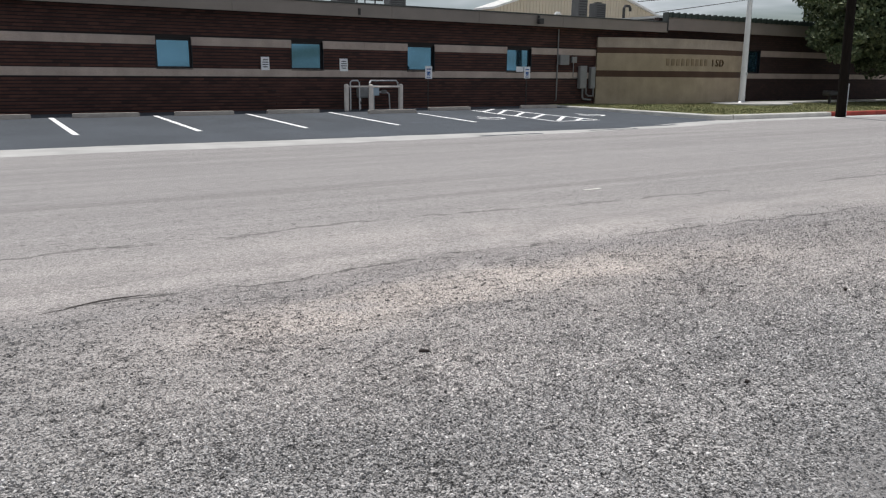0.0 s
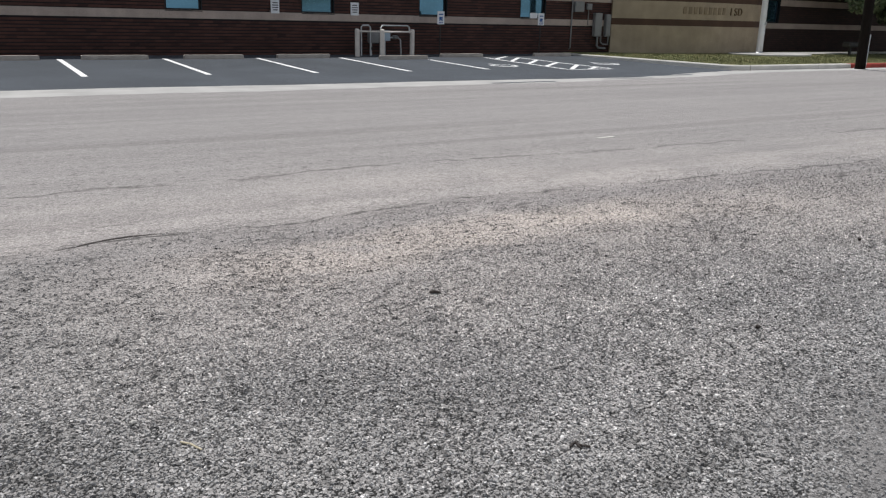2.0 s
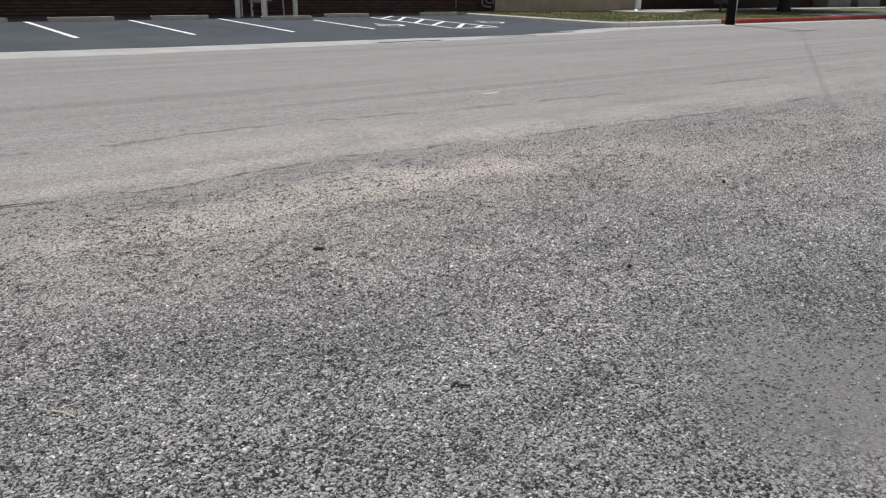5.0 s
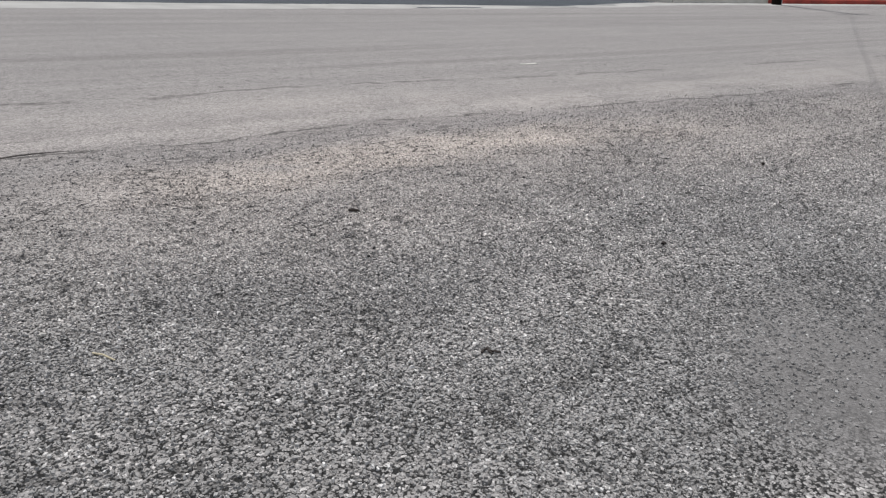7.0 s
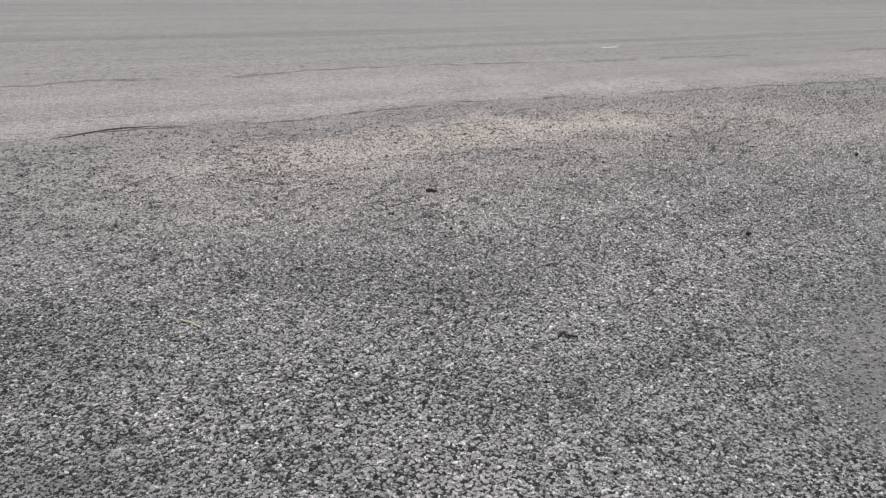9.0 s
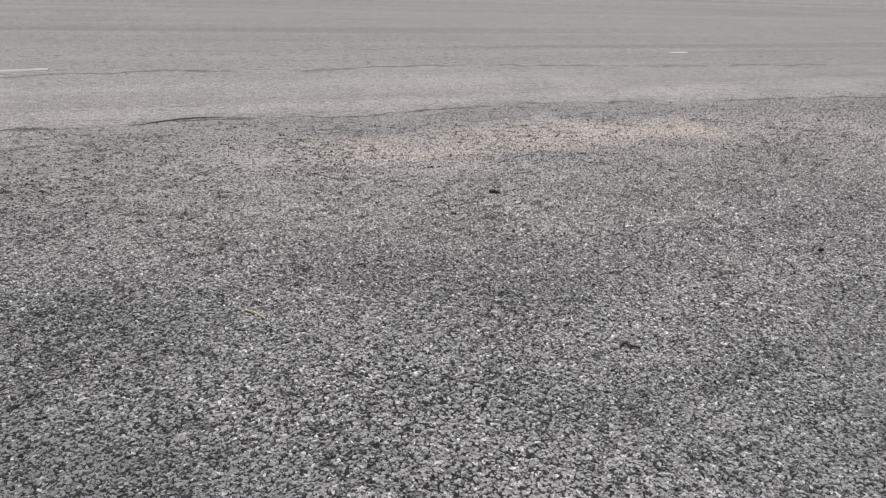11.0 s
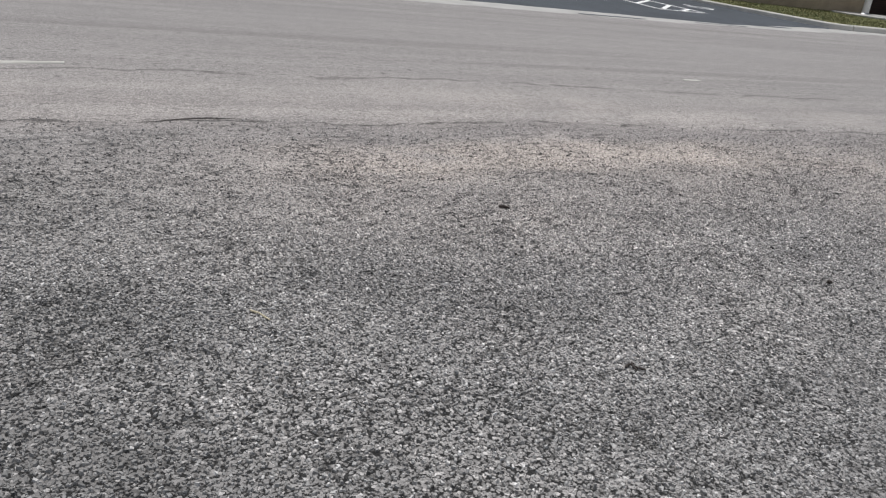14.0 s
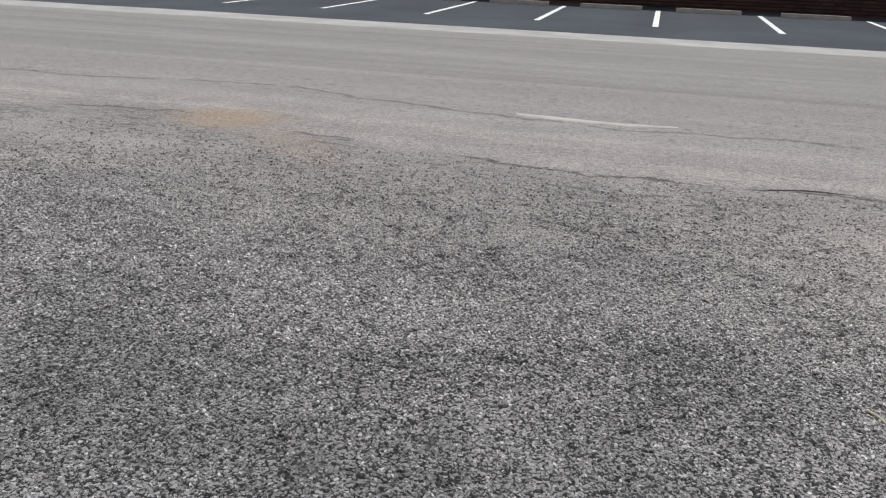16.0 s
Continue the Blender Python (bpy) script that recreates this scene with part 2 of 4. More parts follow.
def road_material():
    m = Mat("chip_seal_road", 0.9)
    x, y, z = m.split()
    lane, yy = lane_colour(m)
    # stone chips bedded in binder, a few pale faces; shade in ragged gaps and small pits is painted dark
    warp = m.n.new("ShaderNodeVectorMath")
    warp.operation = "MULTIPLY_ADD"
    nz = m.n.new("ShaderNodeTexNoise")
    nz.inputs["Scale"].default_value, nz.inputs["Detail"].default_value = 55, 3
    m.l.new(m.pos, nz.inputs["Vector"])
    m.l.new(nz.outputs["Color"], warp.inputs[0])
    warp.inputs[1].default_value = (0.022, 0.022, 0.0)
    m.l.new(m.pos, warp.inputs[2])
    wv = warp.outputs["Vector"]
    d1 = m.voronoi(84, vec=wv)
    grey = m.split(m.voronoi(84, "Color", vec=wv))[0]
    d2 = m.voronoi(140, vec=wv)
    rag = m.noise(120, 4, rough=0.6)
    chip = m.ramp(grey, (0.0, 0.7), (0.5, 1.0), (0.86, 1.18), (0.95, 1.85))
    gap_shade = m.ramp(m.math("ADD", d1, m.math("MULTIPLY_ADD", rag, 0.9, -0.45)), (0.54, 1.0), (0.67, 0.06))
    pit_shade = m.ramp(m.noise(95, 3, rough=0.65), (0.345, 0.05), (0.415, 1.0))
    tex = m.mix(1.0, m.mix(1.0, chip, gap_shade, "MULTIPLY"), pit_shade, "MULTIPLY")
    flat = m.math("MULTIPLY_ADD", m.span(yy, 2.9, 4.6), 0.08, m.math("MULTIPLY", m.span(yy, 0.4, 1.6), 0.6))   # the far lane is worn smooth
    flat = m.math("MAXIMUM", flat, m.math("MULTIPLY", blotch(m, x, y, 2.4, -1.3, 0.3, 1.0), 0.75))
    tex = m.mix(flat, tex, (0.80, 0.80, 0.80))
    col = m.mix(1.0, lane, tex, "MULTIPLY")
    # bare binder and the painted shade lie dark between the loose chips, dust pales it farther out
    bed = m.span(yy, 1.2, 2.9)
    col = m.mix(1.0, col, m.mix(bed, (1.33, 1.305, 1.305), (1.34, 1.305, 1.305)), "MULTIPLY")
    # ragged cracks where the old surface meets the new
    def crack(level, half, lo, hi, scale, dark):
        q = m.math("ABSOLUTE", m.math("SUBTRACT", yy, level))
        q = m.math("MULTIPLY", m.math("SUBTRACT", 1.0, m.span(q, 0.0, half)), m.span(m.noise(scale, 3), lo, hi))
        return m.math("MULTIPLY", q, dark)
    for args in ((3.0, 0.035, 0.42, 0.52, 0.9, 0.85), (2.62, 0.024, 0.46, 0.56, 1.4, 0.65), (4.64, 0.06, 0.38, 0.52, 1.3, 0.55), (3.42, 0.02, 0.5, 0.6, 1.7, 0.5), (2.85, 0.02, 0.48, 0.58, 1.9, 0.5)):
        col = m.mix(crack(*args), col, (0.05, 0.045, 0.042))
    # tan silt washed against the edge, west of the walker, with a tail along the crack
    silt = m.math("MULTIPLY", blotch(m, x, y, -4.12, 3.68, 0.15, 0.6, 0.8, 0.7, 1.9), 0.85)
    tail = m.math("MULTIPLY", blotch(m, m.math("MULTIPLY_ADD", y, 0.9, x), y, -0.5, 3.0, 0.05, 0.7, 1.2, 0.9, 2.4), 0.4)
    col = m.mix(m.math("MAXIMUM", silt, tail), col, m.mix(1.0, tex, (0.47, 0.365, 0.275), "MULTIPLY"))
    col = m.mix(m.math("MULTIPLY", blotch(m, x, y, -4.6, 2.58, 0.0, 0.35, 0.28, 0.5), 0.5), col, (0.42, 0.40, 0.385))
    for cx, cy, r0, dark in ((1.706, -0.573, 0.07, 0.6), (1.22, -0.312, 0.05, 0.6), (-1.52, -0.43, 0.12, 0.6), (-1.22, -0.24, 0.07, 0.6)):
        col = m.mix(m.math("MULTIPLY", blotch(m, x, y, cx, cy, r0 * 0.2, r0, 1.0, r0), dark), col, (0.05, 0.048, 0.046))
    # shade behind the wheel stop, painted near-black into the road colour
    col = m.mix(m.math("MULTIPLY", blotch(m, x, y, 2.1, -1.97, 0.05, 0.3, 0.5, 0.35, 4.0), 0.9), col, (0.02, 0.018, 0.016))
    m.color(col)
    h = m.math("SUBTRACT", m.math("MULTIPLY", grey, 0.5), m.math("ADD", d1, m.math("MULTIPLY", d2, 0.4)))
    h = m.math("ADD", h, rag)
    m.bump(h, 0.7, 0.007)
    return m.m


def asphalt_material(name="parking_asphalt", base=0.067):
    m = Mat(name, 0.85)
    a = m.ramp(m.noise(0.5, 6, distort=0.6), (0.3, (base * 0.78, base * 0.92, base * 1.12)), (0.7, (base * 1.12, base * 1.29, base * 1.54)))
    wear = m.noise(1.0, 5, m.coords((0.5, 0.12, 1)))
    a = m.mix(0.5, a, m.mix(1.0, a, m.ramp(wear, (0.35, 0.75), (0.7, 1.35)), "MULTIPLY"))
    g = m.voronoi(110)
    m.color(m.mix(1.0, a, m.ramp(g, (0.1, 1.25), (0.6, 0.7)), "MULTIPLY"))
    m.bump(g, 0.4, 0.004)
    return m.m


def brick_material():
    m = Mat("brown_brick", 0.88)
    r = m.random(island=True)
    a = m.ramp(r, (0.0, (0.056, 0.024, 0.019)), (0.4, (0.076, 0.032, 0.025)), (0.8, (0.096, 0.041, 0.031)), (1.0, (0.04, 0.019, 0.016)))
    s = m.noise(0.7, 5)
    a = m.mix(0.5, a, m.mix(1.0, a, m.ramp(s, (0.3, 0.7), (0.7, 1.3)), "MULTIPLY"))
    g = m.noise(90, 3)
    m.color(m.mix(0.4, a, m.mix(1.0, a, m.ramp(g, (0.3, 0.6), (0.7, 1.35)), "MULTIPLY")))
    m.bump(g, 0.4, 0.004)
    return m.m


def brick_courses_material():
    """Brickwork too far off to tell the bricks apart."""
    m = Mat("far_brickwork", 0.9)
    q = m.n.new("ShaderNodeTexBrick")
    q.inputs["Scale"].default_value = 1.0
    q.inputs["Brick Width"].default_value, q.inputs["Row Height"].default_value, q.inputs["Mortar Size"].default_value = 0.305, 0.1016, 0.012
    q.inputs["Color1"].default_value, q.inputs["Color2"].default_value = (0.034, 0.017, 0.014, 1), (0.056, 0.026, 0.021, 1)
    q.inputs["Mortar"].default_value = (0.02, 0.015, 0.014, 1)
    x, y, z = m.split()
    c = m.n.new("ShaderNodeCombineXYZ")
    m.l.new(m.math("ADD", x, y), c.inputs[0])
    m.l.new(z, c.inputs[1])
    m.l.new(c.outputs[0], q.inputs["Vector"])
    m.color(m.mix(0.5, q.outputs["Color"], m.mix(1.0, q.outputs["Color"], m.ramp(m.noise(0.6, 5), (0.3, 0.7), (0.7, 1.3)), "MULTIPLY")))
    m.bump(q.outputs["Fac"], -0.5, 0.006)
    return m.m


def leaf_material():
    m = Mat("oak_leaves", 0.75)
    r = m.random(island=True)
    a = m.ramp(r, (0.0, (0.028, 0.046, 0.018)), (0.5, (0.068, 0.098, 0.04)), (1.0, (0.2, 0.225, 0.12)))
    m.color(a)
    return m.m


def grass_material():
    m = Mat("dry_lawn", 0.95)
    a = m.ramp(m.noise(0.8, 6, distort=0.5), (0.3, (0.10, 0.115, 0.038)), (0.55, (0.16, 0.16, 0.06)), (0.75, (0.25, 0.215, 0.11)))
    g = m.noise(45, 4, m.coords((1, 1, 0.3)))
    m.color(m.mix(0.6, a, m.mix(1.0, a, m.ramp(g, (0.3, 0.4), (0.7, 1.5)), "MULTIPLY")))
    m.bump(g, 0.8, 0.03)
    return m.m


def blade_material():
    m = Mat("grass_blades", 0.8)
    m.color(m.ramp(m.random(island=True), (0.0, (0.06, 0.08, 0.024)), (0.6, (0.125, 0.13, 0.05)), (1.0, (0.24, 0.205, 0.1))))
    return m.m


def bark_material(name, c):
    m = Mat(name, 0.95)
    m.b.inputs["Specular IOR Level"].default_value = 0.1
    g = m.noise(9, 6, m.coords((3, 3, 0.35)), rough=0.7)
    m.color(m.ramp(g, (0.3, tuple(v * 0.5 for v in c)), (0.7, tuple(v * 1.4 for v in c))))
    m.bump(g, 0.8, 0.03)
    return m.m


def glass_material():
    m = Mat("window_glass", 0.03)
    m.color((0.11, 0.24, 0.33))
    m.b.inputs["Metallic"].default_value = 0.85
    m.bump(m.noise(0.9, 1), 0.03, 0.05)
    return m.m


def ribbed_stone(name, c):
    m = Mat(name, 0.92)
    a = m.ramp(m.noise(1.3, 6), (0.3, tuple(v * 0.82 for v in c)), (0.7, tuple(v * 1.12 for v in c)))
    drip = m.noise(1.0, 4, m.coords((5, 5, 0.25)))
    a = m.mix(0.16, a, m.mix(1.0, a, m.ramp(drip, (0.35, 0.65), (0.65, 1.15)), "MULTIPLY"))
    g = m.noise(35, 5)
    m.color(m.mix(0.4, a, m.mix(1.0, a, m.ramp(g, (0.3, 0.65), (0.7, 1.25)), "MULTIPLY")))
    m.bump(g, 0.5, 0.01)
    return m.m


ROAD = road_material()
LOT = asphalt_material()
PATCH = asphalt_material("asphalt_patch", 0.09)
BRICK, FAR_BRICK, MORTAR = brick_material(), brick_courses_material(), worn("mortar", (0.011, 0.008, 0.007))
BAND = ribbed_stone("tan_split_block", (0.46, 0.375, 0.32))
# entrance piers: the deep shade under the trees is put into this darker base colour
PIER = ribbed_stone("shaded_pier_block", (0.2, 0.175, 0.15))
FASCIA = worn("tan_fascia_metal", (0.24, 0.205, 0.175), 0.6, vary=0.14, scale=0.8)
COPING = worn("dark_coping_metal", (0.06, 0.065, 0.06), 0.5, 0.3)
GREEN_METAL = worn("dark_green_roof_metal", (0.04, 0.055, 0.045), 0.5, 0.2)
SOFFIT = worn("soffit_board", (0.32, 0.28, 0.24))
ROOFING = worn("roof_membrane", (0.45, 0.45, 0.44))
CONCRETE = worn("pale_concrete", (0.43, 0.42, 0.405), 0.9, vary=0.2, scale=1.2, grain=40, bump=0.3)
KERB_CONC = worn("kerb_concrete", (0.6, 0.58, 0.54), 0.9, vary=0.18, scale=2.0, grain=40, bump=0.3)
STOP_CONC = worn("wheel_stop_concrete", (0.44, 0.395, 0.35), 0.92, vary=0.22, scale=4, grain=70, bump=0.4)
STOP_NEAR = worn("yellowed_concrete", (0.385, 0.325, 0.24), 0.92, vary=0.5, scale=9, grain=110, bump=0.5, dist=0.003)
WHITE_PAINT = worn("white_road_paint", (0.86, 0.86, 0.85), 0.8, vary=0.2, scale=3, grain=90)
RED_PAINT = worn("red_kerb_paint", (0.34, 0.042, 0.027), 0.8, vary=0.6, scale=0.8, grain=25)
SIGN_TAN = ribbed_stone("sign_wall_tan", (0.385, 0.31, 0.215))
SIGN_CAP = ribbed_stone("sign_wall_cap", (0.39, 0.325, 0.265))
SIGN_BROWN = ribbed_stone("sign_wall_brown", (0.085, 0.047, 0.03))
OLD_LETTER = worn("faded_letters", (0.26, 0.195, 0.12), 0.7)
PEBBLE = worn("pale_pebble", (0.5, 0.48, 0.45), 0.9)
LETTER = worn("bronze_letters", (0.16, 0.11, 0.06), 0.5, 0.4)
GRASS, BLADES = grass_material(), blade_material()
LEAVES = leaf_material()
BARK = bark_material("oak_bark", (0.055, 0.045, 0.035))
POLE_WOOD = bark_material("creosoted_pole", (0.014, 0.011, 0.009))
GALV = worn("galvanised_steel", (0.55, 0.56, 0.57), 0.45, 0.6)
WHITE_METAL = worn("white_painted_metal", (0.78, 0.78, 0.77), 0.45, 0.0, vary=0.08)
BOLLARD = worn("pale_painted_pipe", (0.68, 0.62, 0.56), 0.6)
GREY_BOX = worn("grey_utility_box", (0.24, 0.24, 0.235), 0.55, 0.1)
BLUE_BOX = worn("blue_grey_meter", (0.42, 0.52, 0.60), 0.5, 0.2)
DARK_STEEL = worn("dark_steel", (0.045, 0.042, 0.04), 0.5, 0.4)
FRAME = worn("bronze_window_frame", (0.018, 0.018, 0.02), 0.45, 0.4)
GLASS = glass_material()
BLIND = worn("window_blind", (0.20, 0.27, 0.30), 0.7, vary=0.1)
SIGN_WHITE = worn("sign_white", (0.78, 0.79, 0.80), 0.4, vary=0.06)
SIGN_BLUE = worn("sign_blue", (0.02, 0.10, 0.32), 0.4, vary=0.06)
SIGN_INK = worn("sign_ink", (0.12, 0.12, 0.13), 0.5)
SIDING = worn("tan_metal_siding", (0.58, 0.50, 0.38), 0.55, 0.1, vary=0.08, scale=0.6)
SIDING_TRIM = worn("white_metal_trim", (0.72, 0.71, 0.68), 0.5)
HVAC = worn("hvac_grey", (0.10, 0.10, 0.10), 0.6, 0.2)
HVAC_DARK = worn("hvac_grille", (0.05, 0.05, 0.05), 0.6, 0.3)
CABLE = worn("cable_rubber", (0.025, 0.025, 0.025), 0.6)
RUST = worn("rusty_scrap", (0.035, 0.026, 0.022), 0.8)
def chip_material():
    m = Mat("bedded_stone_chips", 0.88)
    lane, yy = lane_colour(m)
    tone = m.ramp(m.random(island=True), (0.0, 0.45), (0.1, 1.15), (0.7, 1.4), (0.9, 1.8), (1.0, 3.1))
    tone = m.mix(m.math("MULTIPLY", m.span(yy, 0.4, 1.8), 0.7), tone, (1.24, 1.24, 1.24))
    m.color(m.mix(1.0, lane, tone, "MULTIPLY"))
    m.bump(m.noise(320, 3), 0.5, 0.002)
    return m.m


CHIP = chip_material()
STRAW = worn("dry_straw", (0.55, 0.48, 0.34), 0.9)

# ---- building blocks ----


def thing(name, at=(0, 0, 0), label="", category="", group="", kind="", turn=0):
    ob = new(name)
    ob.empty_display_size = 0.2
    ob.matrix_basis = pose(*at, 0, 0, turn)
    return tagged(ob, label, category, group, kind)


def mesh(name, bm, material, smooth=False):
    me = bpy.data.meshes.new(name)
    bm.normal_update()
    bm.to_mesh(me)
    bm.free()
    me.materials.append(material)
    if smooth:
        me.polygons.foreach_set("use_smooth", [True] * len(me.polygons))
    return me


def part(name, bm, material, parent, label="", smooth=False, kind=""):
    ob = new(name, mesh(name, bm, material, smooth))
    ob.parent = parent
    return tagged(ob, label, kind=kind)


def solo(name, bm, material, label="", category="", group="", kind="", smooth=False):
    return tagged(new(name, mesh(name, bm, material, smooth)), label, category, group, kind)


def raw(name, verts, faces, material, parent=None, label="", category="", kind="", smooth=False):
    me = bpy.data.meshes.new(name)
    me.from_pydata([tuple(v) for v in verts], [], faces)
    me.materials.append(material)
    if smooth:
        me.polygons.foreach_set("use_smooth", [True] * len(me.polygons))
    ob = new(name, me)
    ob.parent = parent
    return tagged(ob, label, category, kind=kind)


def box(lo, hi, bevel=0.0, bm=None):
    bm = bm or bmesh.new()
    c = [(a + b) / 2 for a, b in zip(lo, hi)]
    s = [b - a for a, b in zip(lo, hi)]
    made = bmesh.ops.create_cube(bm, size=1, matrix=Matrix.Translation(c) @ Matrix.Diagonal((*s, 1)))
    if bevel:
        edges = {e for v in made["verts"] for e in v.link_edges}
        bmesh.ops.bevel(bm, geom=list(edges), offset=bevel, segments=2, affect="EDGES", profile=0.5)
    return bm


def tube(points, radii, sides=10, bm=None, caps=True):
    """A round bar through the points, with a radius at each."""
    bm = bm or bmesh.new()
    pts = [Vector(p) for p in points]
    if isinstance(radii, (int, float)):
        radii = [radii] * len(pts)
    rings, up = [], None
    for i, p in enumerate(pts):
        d = (pts[min(i + 1, len(pts) - 1)] - pts[max(i - 1, 0)]).normalized()
        if up is None:
            up = Vector((0, 0, 1)) if abs(d.z) < 0.9 else Vector((1, 0, 0))
        a = d.cross(up).normalized()
        b = a.cross(d).normalized()
        up = b
        rings.append([bm.verts.new(p + radii[i] * (math.cos(k * math.tau / sides) * a + math.sin(k * math.tau / sides) * b)) for k in range(sides)])
    for r, s in zip(rings, rings[1:]):
        for k in range(sides):
            bm.faces.new((r[k], r[(k + 1) % sides], s[(k + 1) % sides], s[k]))
    if caps:
        bm.faces.new(rings[0][::-1])
        bm.faces.new(rings[-1])
    bmesh.ops.recalc_face_normals(bm, faces=bm.faces)
    return bm


def prism(outline, z0, z1, bm=None):
    """An upright block over a plan outline."""
    bm = bm or bmesh.new()
    lo = [bm.verts.new((x, y, z0)) for x, y in outline]
    hi = [bm.verts.new((x, y, z1)) for x, y in outline]
    n = len(outline)
    bm.faces.new(hi)
    bm.faces.new(lo[::-1])
    for k in range(n):
        bm.faces.new((lo[k], lo[(k + 1) % n], hi[(k + 1) % n], hi[k]))
    bmesh.ops.recalc_face_normals(bm, faces=bm.faces)
    return bm


def lot_z(y):
    """The car park climbs gently towards the building."""
    return 0.008 + 0.0145 * max(0.0, y - 17.0)


# ---- ground, road and car park ----
GX, GY0, GY1 = 700, -700, 700
bm = bmesh.new()
bmesh.ops.create_grid(bm, x_segments=8, y_segments=8, size=GX)
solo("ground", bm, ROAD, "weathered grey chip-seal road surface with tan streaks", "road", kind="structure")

rng = random.Random(5)


def ragged_sheet(name, xs, front, back, zf, material, label, category, parent=None):
    """A paved sheet whose front edge wanders; front and back give y for x, zf the height for y."""
    verts, faces = [], []
    for i, x in enumerate(xs):
        f, b = front(x), back(x)
        row = [f] + [v for v in (17.0,) if f < v < b] + [b]
        if len(row) == 2:
            row = [f, (f + b) / 2, b]
        verts += [(x, row[0] - 0.012, 0.0)] + [(x, y, zf(y)) for y in row]
    for i in range(len(xs) - 1):
        for k in range(3):
            a = i * 4 + k
            faces.append((a, a + 4, a + 5, a + 1))
    return raw(name, verts, faces, material, parent, label, category, kind="structure" if parent is None else "")


wander = lambda x, s, a: a * noise.noise((x * s, 3.7, 0.0)) + 0.4 * a * noise.noise((x * s * 4.1, 9.1, 0.0))
xs = [-70 + 0.25 * i for i in range(int(91.2 / 0.25) + 1)]
gutter = ragged_sheet("gutter", [-80 + 0.3 * i for i in range(640)], lambda x: (12.75 if x < 9 else 12.75 + (x - 9) * 0.045 if x < 16 else 13.065 + min(1.0, (x - 16) / 6) * 1.15) + wander(x, 0.35, 0.22),
                      lambda x: 14.92, lambda y: 0.004, CONCRETE, "pale concrete gutter strip along the road edge", "gutter")
lot = ragged_sheet("parking_lot", xs, lambda x: 14.05 - 0.035 * max(0, x - 2) + 0.3 * max(0, x - 15.3) + wander(x, 0.3, 0.14), lambda x: 24.02, lot_z, LOT,
                   "dark blue-grey asphalt parking lot", "parking lot")


def lot_strip(name, pts, width, parent, material=WHITE_PAINT, lift=0.004, label=""):
    """A painted stroke on the car park along the points."""
    verts, faces = [], []
    pts = [Vector((*p, 0)) for p in pts]
    dense = []
    for a, b in zip(pts, pts[1:]):
        n = max(1, round((b - a).length / 0.4))
        dense += [a.lerp(b, k / n) for k in range(n)]
    dense.append(pts[-1])
    for i, p in enumerate(dense):
        d = (dense[min(i + 1, len(dense) - 1)] - dense[max(i - 1, 0)]).normalized()
        s = Vector((-d.y, d.x, 0)) * width / 2
        j = 0.006 * noise.noise(p * 5)
        for q in (p + s * (1 + j), p - s):
            verts.append((q.x, q.y, lot_z(q.y) + lift))
    for i in range(len(dense) - 1):
        faces.append((2 * i, 2 * i + 1, 2 * i + 3, 2 * i + 2))
    return raw(name, verts, faces, material, parent, label)


for i in range(-8, 5):
    x = 1.9 + 2.74 * i
    near, far = (17.2, 21.2) if i == 4 else (17.0, 22.5)
    lean = max(0.0, 0.06 + 0.095 * i) * (far - near) / 5.5
    lot_strip("stall_line", [(x, near), (x + lean, far)], 0.14, lot, label="white painted stall line")
# access aisle with rungs
for rail in ([(17.2, 16.6), (15.45, 16.55), (15.62, 18.2), (15.78, 20.2), (16.0, 22.0)], [(17.3, 16.8), (17.25, 19.0), (17.4, 21.9)]):
    lot_strip("aisle_line", rail, 0.13, lot)
for x0, y0, x1, y1 in ((15.7, 16.8, 17.2, 18.3), (15.6, 17.95, 17.25, 19.4), (15.75, 19.05, 17.25, 20.55), (15.8, 20.1, 17.4, 21.85), (16.0, 21.3, 17.3, 22.5), (16.4, 16.75, 17.35, 17.5)):
    lot_strip("aisle_rung", [(x0, y0), (x1, y1)], 0.15, lot, lift=0.0045)
for cx, cy in ((14.3, 18.75), (18.75, 18.9)):
    ring = [(cx + 0.4 * math.cos(a), cy - 0.3 + 0.42 * math.sin(a)) for a in [radians(150 + 12 * k) for k in range(21)]]
    lot_strip("wheelchair_mark", ring, 0.13, lot)
    lot_strip("wheelchair_mark", [(cx - 0.1, cy + 0.4), (cx - 0.03, cy - 0.1), (cx + 0.3, cy - 0.1), (cx + 0.42, cy - 0.5)], 0.13, lot, lift=0.0045)
# dark patches along the edge
for cx, cy, L, w in ((11.0, 12.96, 1.9, 0.13), (14.6, 13.2, 1.8, 0.09), (16.8, 13.9, 2.0, 0.2), (7.0, 20.2, 2.6, 0.10), (11.7, 17.6, 1.6, 0.12)):
    pts = [(cx + L * (k / 8 - 0.5), cy + 0.08 * noise.noise((cx + k, k * 0.7, 1))) for k in range(9)]
    lot_strip("asphalt_patch", pts, w, lot, PATCH, lift=0.003)

# kerb round the lawn, lawn, pavement
KZ = 0.16


